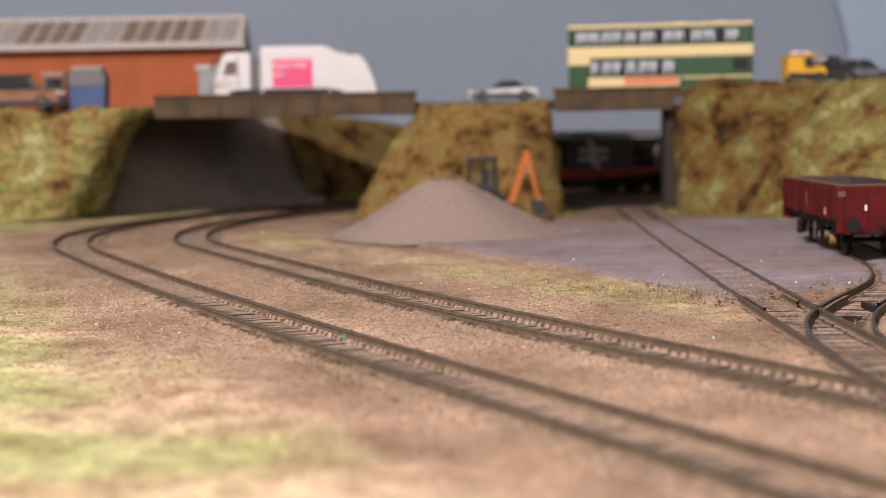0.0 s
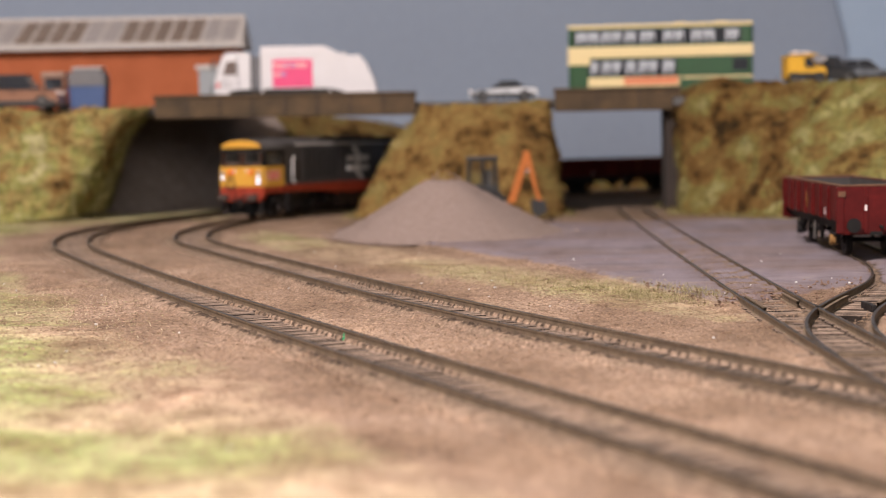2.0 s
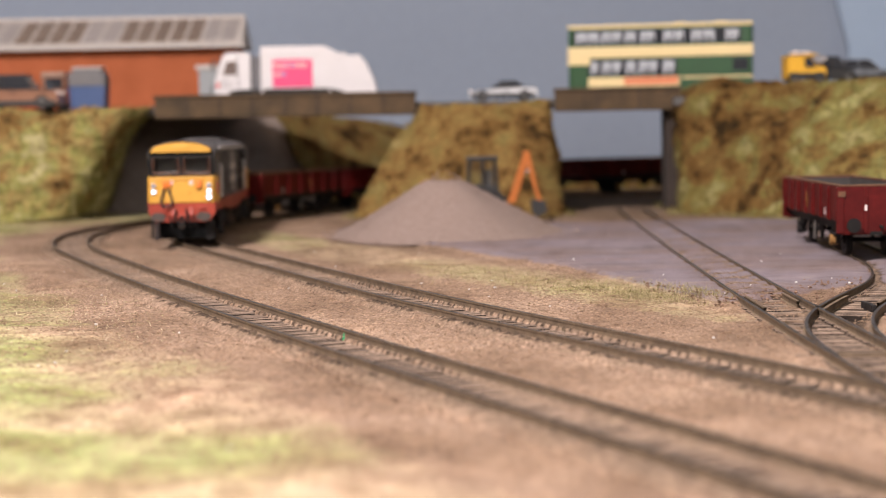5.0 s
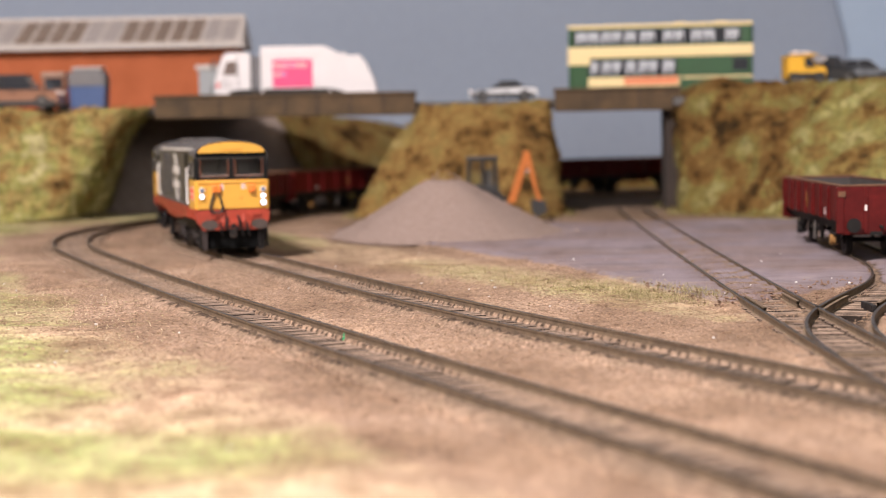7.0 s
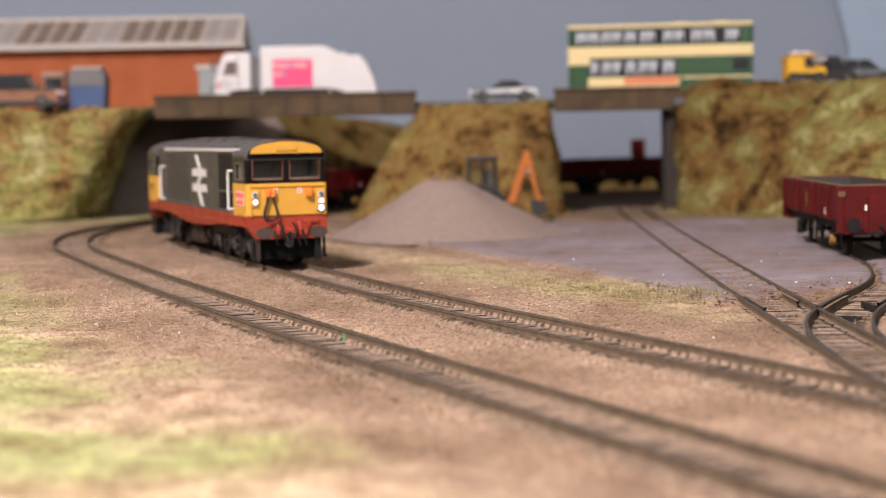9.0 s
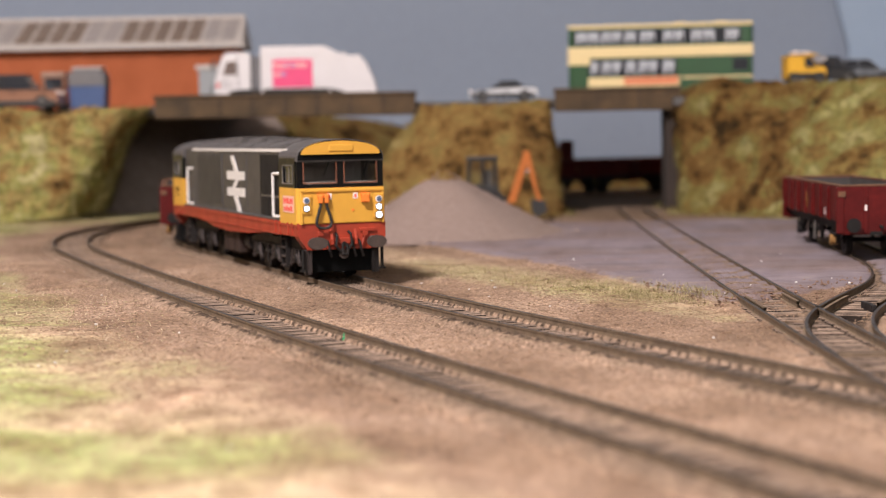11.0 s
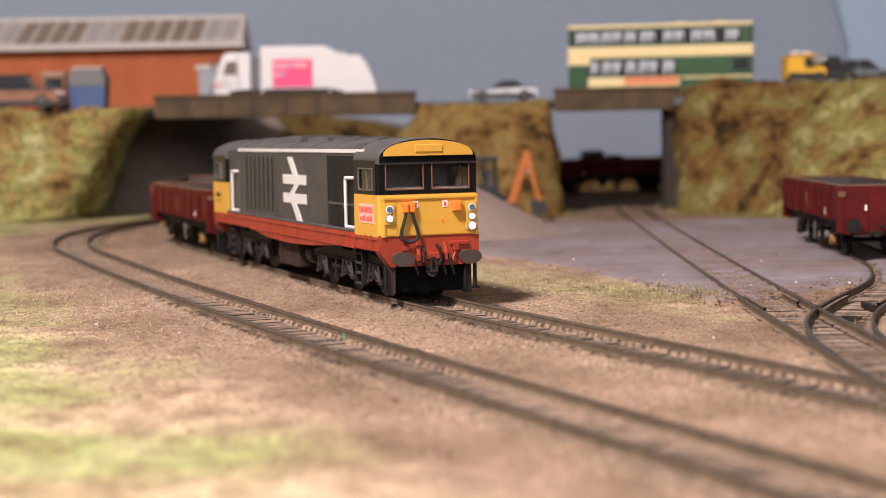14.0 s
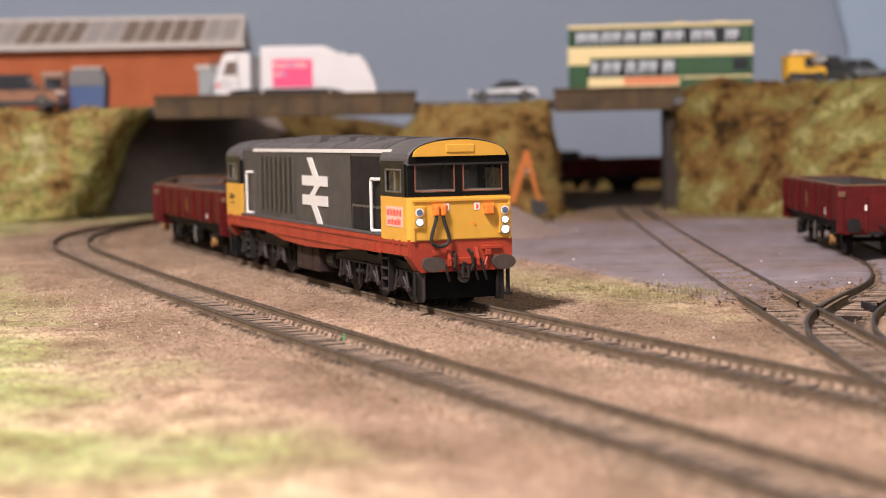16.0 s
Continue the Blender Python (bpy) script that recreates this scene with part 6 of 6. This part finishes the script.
def build_bus():
    t = thing("double_decker_bus", "green and cream double-decker bus on the bridge", "bus", placed(162, 1268, 75.6, -9))
    L, hw, H = 66.3, 16.2, 54
    bm = B()
    box(bm, -L, L, -hw, hw, 3.5, H - 1, 2.2)
    body = part("body", bm, GREEN, t, "dark green bus body")
    bm = B()
    box(bm, -L - 0.3, L + 0.3, -hw - 0.35, hw + 0.35, 30.2, 38.6, 0.8)
    part("cream_band", bm, CREAM, t, "cream band between the decks")
    bm = B()
    box(bm, -L - 0.3, -L + 16, -hw - 0.35, hw + 0.35, 25.5, 30.6, 0.3)
    part("cream_band", bm, CREAM, t, "cream panel at the end")
    bm = B()
    box(bm, -L - 0.2, L + 0.2, -hw - 0.2, hw + 0.2, 51.6, H + 0.4, 1.2)
    part("roof", bm, CREAM, t, "cream roof edge")
    for s in (-1, 1):
        yy = s * (hw + 0.12)
        for z0, z1, x0, x1, bays in ((40.6, 49.8, -61.5, 57, ((-60.6, -44), (-42, -27.5), (-25, -17.2), (-14, -3.6), (2.6, 17.2), (22.6, 39.2), (47, 56.4))), (18.0, 28.4, -51, 11, ((-50, -44.6), (-41.8, -28), (-24.6, -17.6), (-15, -1.8), (2.2, 10.4)))):
            bm = B()
            box(bm, x0 - 1, x1 + 1, yy - 0.15, yy + 0.15, z0 - 0.8, z1 + 0.8)
            g = part("window_strip", bm, DARKGL, t, "dark window strip")
            for k, (u0, u1) in enumerate(bays):
                bm = B()
                box(bm, u0, u1, yy + s * 0.1 - 0.15, yy + s * 0.1 + 0.15, z0 + 0.4, z1 - 0.6, 0.1)
                q = part("pane", bm, PALEIN, g, "pale window pane")
                bm = B()
                for c in np.arange(u0 + 2.2, u1 - 1, 4.6):
                    prism(bm, [(c, z0 + 0.4), (c + 2.6, z0 + 0.4), (c + 2.3, z0 + 3.6 + (k % 2)), (c + 0.7, z0 + 3.9)], yy + s * 0.2 - 0.14, yy + s * 0.2 + 0.14)
                if u1 - u0 > 11:
                    box(bm, (u0 + u1) / 2 - 0.35, (u0 + u1) / 2 + 0.35, yy + s * 0.2 - 0.14, yy + s * 0.2 + 0.14, z0 + 0.4, z1 - 0.6)
                part("seat_row", bm, DARKGL, q, "dark seat backs and pillar")
        bm = B()
        box(bm, 52, 63, yy - 0.2, yy + 0.2, 19.5, 28.4)
        part("pane", bm, DARKGL, t, "dark end window")
        bm = B()
        box(bm, -52, 14, yy - 0.25, yy + 0.25, 9.5, 16.4)
        part("side_panel", bm, CREAM, t, "cream lower panel")
        bm = B()
        box(bm, -26, 13, yy + s * 0.15 - 0.25, yy + s * 0.15 + 0.25, 10.6, 16.2)
        part("side_advert", bm, ADVERT, t, "faded red side advert")
        bm = B()
        box(bm, 16, 66, yy - 0.2, yy + 0.2, 14.6, 16.0)
        part("waist_line", bm, CREAM, t, "cream waist line")
        for x in (-43, 40):
            wheel(t, x, s * 14.4, 6.2, 6.2, 3.6, GREYBIN)
    for x in (14, 44):
        bm = B()
        box(bm, x - 4, x + 4, -8, 8, H, H + 1.6, 0.5)
        part("roof_vent", bm, CREAM, t, "cream roof vent")
    for x in (-L, L):
        bm = B()
        box(bm, x - 0.25, x + 0.25, -13, 13, 40.6, 49.6)
        part("end_window", bm, DARKGL, t, "dark end window")
    return t


build_bus()


def build_bin():
    t = thing("recycling_bin", "blue bin with a grey lid standing beside the shed", "bin", placed(-256, 1262, 75.6))
    bm = B()
    prism(bm, [(-12, 1), (12, 1), (13, 17), (-13, 17)], -10, 10)
    part("bin_body", bm, BLUEBIN, t, "blue plastic bin body")
    bm = B()
    prism(bm, [(-13.4, 17), (13.4, 17), (12.6, 26), (8, 29.5), (-8, 29.5), (-12.6, 26)], -10.6, 10.6)
    part("lid", bm, GREYBIN, t, "grey arched lid")
    bm = B()
    box(bm, -11, 11, -9, 9, 29.2, 30.6, 0.3)
    part("lid_cap", bm, TRIM, t, "pale lid cap")
    for x in (-9, 9):
        bm = B()
        rod(bm, (x, -9, 1.2), (x, 9, 1.2), 1.2, 10)
        part("castor", bm, TYRE, t)


def build_cabinet():
    t = thing("electric_cabinet", "pale grey cabinet with a white cap against the shed", "cabinet", placed(-172, 1304, 75.6))
    bm = B()
    box(bm, -9, 11, -7, 7, 0, 29, 0.4)
    b = part("cabinet_body", bm, CABGREY, t, "pale grey cabinet body")
    bm = B()
    box(bm, -8, 1, -7.5, -7, 2, 27, 0.2)
    d = part("door", bm, CABGREY, b)
    bm = B()
    box(bm, 0.1, 0.8, -8.2, -7.5, 12, 17)
    part("handle", bm, DIGBLK, d)
    bm = B()
    box(bm, -11, 13, -8.4, 8.4, 29, 32.5, 0.4)
    part("cap", bm, TRIM, t, "white overhanging cap")


build_bin()
build_cabinet()


# ---- the yard: gravel heap and excavator ----
def build_heap():
    verts, faces = [], []
    n, rings = 96, 44
    for i in range(rings + 1):
        u = i / rings
        for j in range(n):
            a = 2 * math.pi * j / n
            wob = 1 + 0.06 * noise.noise(Vector((math.cos(a) * 1.7, math.sin(a) * 1.7, 3)))
            r = u * wob
            z = 36.5 * (1 - u) ** 1.12 * (1 - 0.18 * math.exp(-(u * 9) ** 2)) + 1.2 * noise.noise(Vector((r * math.cos(a) * 5, r * math.sin(a) * 5, 1))) * (1 - u)
            z += 0.5 * noise.noise(Vector((r * math.cos(a) * 22, r * math.sin(a) * 26, 7))) * min(1, 3 * (1 - u))
            verts.append((r * 66 * math.cos(a) + 0 + 6 * (1 - u) * -0.5, r * 92 * math.sin(a), z - 2.2))
    for i in range(rings):
        for j in range(n):
            k = (j + 1) % n
            faces.append((i * n + j, (i + 1) * n + j, (i + 1) * n + k, i * n + k))
    me = raw("gravel_heap", verts, faces, PILE)
    for p in me.polygons:
        p.use_smooth = True
    ob = tagged(new("gravel_heap", me), "heap of fine grey-pink gravel on the yard", "gravel heap", kind="stuff")
    ob.location = (0.004, 0.948, 0)
    rnd = np.random.RandomState(51)
    spots = []
    for k in range(2600):
        a, u = rnd.uniform(0, 6.283), min(1.08, math.sqrt(rnd.rand()) * 1.08)
        z = 36.5 * max(0.0, 1 - u) ** 1.12 - 2.4 if u < 0.97 else -0.9
        spots.append((4 + u * 66 * math.cos(a) - 3 * (1 - min(1, u)), 948 + u * 92 * math.sin(a), z))
    crumbs("heap_gravel", "loose fine gravel on and around the heap", spots, PILE, 0.25, 0.75, 52)


build_heap()


def build_digger():
    t = thing("backhoe_excavator", "orange backhoe excavator parked behind the gravel heap", "excavator", placed(22, 1086, -1))
    bm = B()
    box(bm, -28, 14, -8, 8, 8, 16, 1.0)
    prism(bm, [(-30, 9), (-8, 9), (-8, 21), (-26, 19), (-30, 16)], -7, 7)
    part("chassis", bm, DIGOR, t, "orange chassis and bonnet")
    bm = B()
    for x0, y0 in ((-6, -8), (-6, 8), (13, -8), (13, 8)):
        rod(bm, (x0, y0, 16), (x0 + (1.5 if x0 < 0 else -1.5), y0 * 0.9, 38), 1.3, 6)
    rod(bm, (4, -8, 16), (4, -7.2, 38), 1.1, 6)
    rod(bm, (4, 8, 16), (4, 7.2, 38), 1.1, 6)
    box(bm, -6.5, 13.5, -8, 8, 37, 39.6, 0.6)
    box(bm, -5, 12, -7.4, 7.4, 14, 22, 0.5)
    c = part("cab_frame", bm, DIGBLK, t, "black cab frame")
    bm = B()
    box(bm, -4.4, 11.8, -7.3, -7.0, 22, 37)
    g = part("cab_glass", bm, GLASS, c, "clear cab glass")
    g.visible_shadow = False
    bm = B()
    box(bm, 4, 10, -4, 4, 20, 31, 0.6)
    part("seat", bm, DIGBLK, c, "black seat")
    for x, r in ((-20, 6), (9, 9.5)):
        for s in (-1, 1):
            wheel(t, x, s * 9.5, r, r, 5, DIGOR)
    bm = B()
    prism(bm, [(19, 10), (24, 10), (34, 40), (31.5, 42), (29.5, 40)], -2, 2)
    part("boom", bm, DIGOR, t, "orange digging boom")
    bm = B()
    prism(bm, [(29, 43), (33.5, 42), (38.5, 18), (42, 8), (39.5, 7), (35.5, 20), (31.5, 36)], -1.7, 1.7)
    a = part("dipper_arm", bm, DIGOR, t, "orange dipper arm")
    bm = B()
    prism(bm, [(34, 12), (43, 11), (44, 4), (38, 1), (35, 3)], -5, 5)
    part("bucket", bm, DIGBLK, a, "dark digging bucket")
    bm = B()
    rod(bm, (27, 0, 26), (35, 0, 32), 1.0, 8)
    part("hydraulic_ram", bm, STEEL, a, "steel hydraulic ram")
    bm = B()
    prism(bm, [(-8, 14), (-8, 18), (-34, 25), (-44, 14), (-42, 11), (-33, 20)], -6, -4)
    prism(bm, [(-8, 14), (-8, 18), (-34, 25), (-44, 14), (-42, 11), (-33, 20)], 4, 6)
    part("loader_arm", bm, DIGOR, t, "orange loader arms")
    bm = B()
    prism(bm, [(-42, 4), (-42, 16), (-46, 18), (-54, 5)], -12, 12)
    part("loader_bucket", bm, DIGBLK, t, "dark front loader bucket")


build_digger()

# loads standing in two wagons of the train
LOADS = []
bm = B()
box(bm, -7, 7, -8, 8, 0, 21, 0.5)
load_a = tagged(part("grey_crate", bm, LOADM), "dark grey crate riding in an open wagon", "crate")
LOADS.append((load_a, 5, 17.5))
bm = B()
prism(bm, [(-6, 0), (6, 0), (6, 15), (2, 17), (-6, 17)], -10, 10)
load_b = tagged(part("maroon_crate", bm, MAROON), "maroon crate riding in an open wagon", "crate")
LOADS.append((load_b, 5, -0.5))
bm = B()
box(bm, -5, 5, -4, 4, 0, 30, 0.5)
box(bm, -7, 7, -6, 6, 0, 8, 0.5)
load_c = tagged(part("upright_stanchion", bm, MAROON), "upright maroon block riding in an open wagon", "crate")
LOADS.append((load_c, 4, -9.5))
# ---- movement ----
RUN = [(0.0, 1228), (0.5, 1151), (1.0, 1077.5), (1.5, 1004.5), (2.0, 933), (2.5, 870), (3.0, 814), (3.5, 764), (4.0, 724), (4.5, 692), (5.0, 667), (5.5, 645), (6.0, 625), (6.5, 603), (7.0, 577), (7.5, 555), (8.0, 534.7), (8.5, 515.2), (9.0, 495.3), (9.5, 476), (10.0, 457), (10.5, 438), (11.0, 419), (11.5, 400.7), (12.0, 384), (12.5, 367.5), (13.0, 351.7), (13.5, 337.2), (14.0, 324.8), (14.5, 315), (15.0, 307.5), (15.5, 302), (16.0, 298.5)]


def run(t):
    """How far along the line the locomotive's middle is at t seconds, counted from the near end (a smooth curve through RUN)."""
    ts, ss = [r[0] for r in RUN], [r[1] for r in RUN]
    m = np.gradient(ss, ts)
    i = min(max(int(np.searchsorted(ts, t, side="right")) - 1, 0), len(ts) - 2)
    h = ts[i + 1] - ts[i]
    u = (t - ts[i]) / h
    return (2 * u ** 3 - 3 * u * u + 1) * ss[i] + (u ** 3 - 2 * u * u + u) * h * m[i] + (-2 * u ** 3 + 3 * u * u) * ss[i + 1] + (u ** 3 - u * u) * h * m[i + 1]


def ride(s, half):
    """Pose of a vehicle whose two bearings lie half ahead of and behind s on the line; also its heading."""
    ax, ay, ah = on_line(s - half)
    bx, by, bh = on_line(s + half)
    yaw = math.atan2(ay - by, ax - bx)
    return placed((ax + bx) / 2, (ay + by) / 2, 0, math.degrees(yaw)), yaw, ah, bh


def spin_rows(z, x, r):
    """Rolling: a row each time the wheel has turned about 70 degrees."""
    ts = np.arange(0, 16.001, 1 / FPS)
    ang = np.array([(run(0) - run(t)) / r for t in ts])
    rows, last = [], None
    for t, a in zip(ts, ang):
        if last is None or a - last > 0.75 or t >= ts[-1] - 1e-6:
            rows.append((float(t), Matrix.Translation((x * 0.001, 0, z * 0.001)) @ Matrix.Rotation(a, 4, "Y")))
            last = a
    return rows


def motions():
    times = [round(0.25 * i, 2) for i in range(65)]
    walk(loco, [(t, ride(run(t), 70.9)[0]) for t in times])
    for bogie, x, k in ((loco_bogies[0], 70.9, 2), (loco_bogies[1], -70.9, 3)):
        rows = []
        for t in times:
            r = ride(run(t), 70.9)
            turn = r[k] + math.pi - r[1]
            turn = math.atan2(math.sin(turn), math.cos(turn))
            rows.append((t, placed(x, 0, 0, math.degrees(turn))))
        walk(bogie, rows)
    for w, x in zip(loco_wheels, (-27.5, 0, 27.5, -27.5, 0, 27.5)):
        walk(w, spin_rows(7.0, x, 7.0))
    for i, (w, sets) in enumerate(wagons):
        back = 125.5 + PITCH_W * (i + 0.5)
        walk(w, [(t, ride(run(t) + back, AXLE)[0]) for t in times])
        for ws, x in zip(sets, (-AXLE, AXLE)):
            walk(ws, spin_rows(6.1, x, 6.1))

    for ob, i, dx in LOADS:
        back = 125.5 + PITCH_W * (i + 0.5)
        walk(ob, [(t, ride(run(t) + back, AXLE)[0] @ placed(dx, 0, 15.5)) for t in times])


motions()
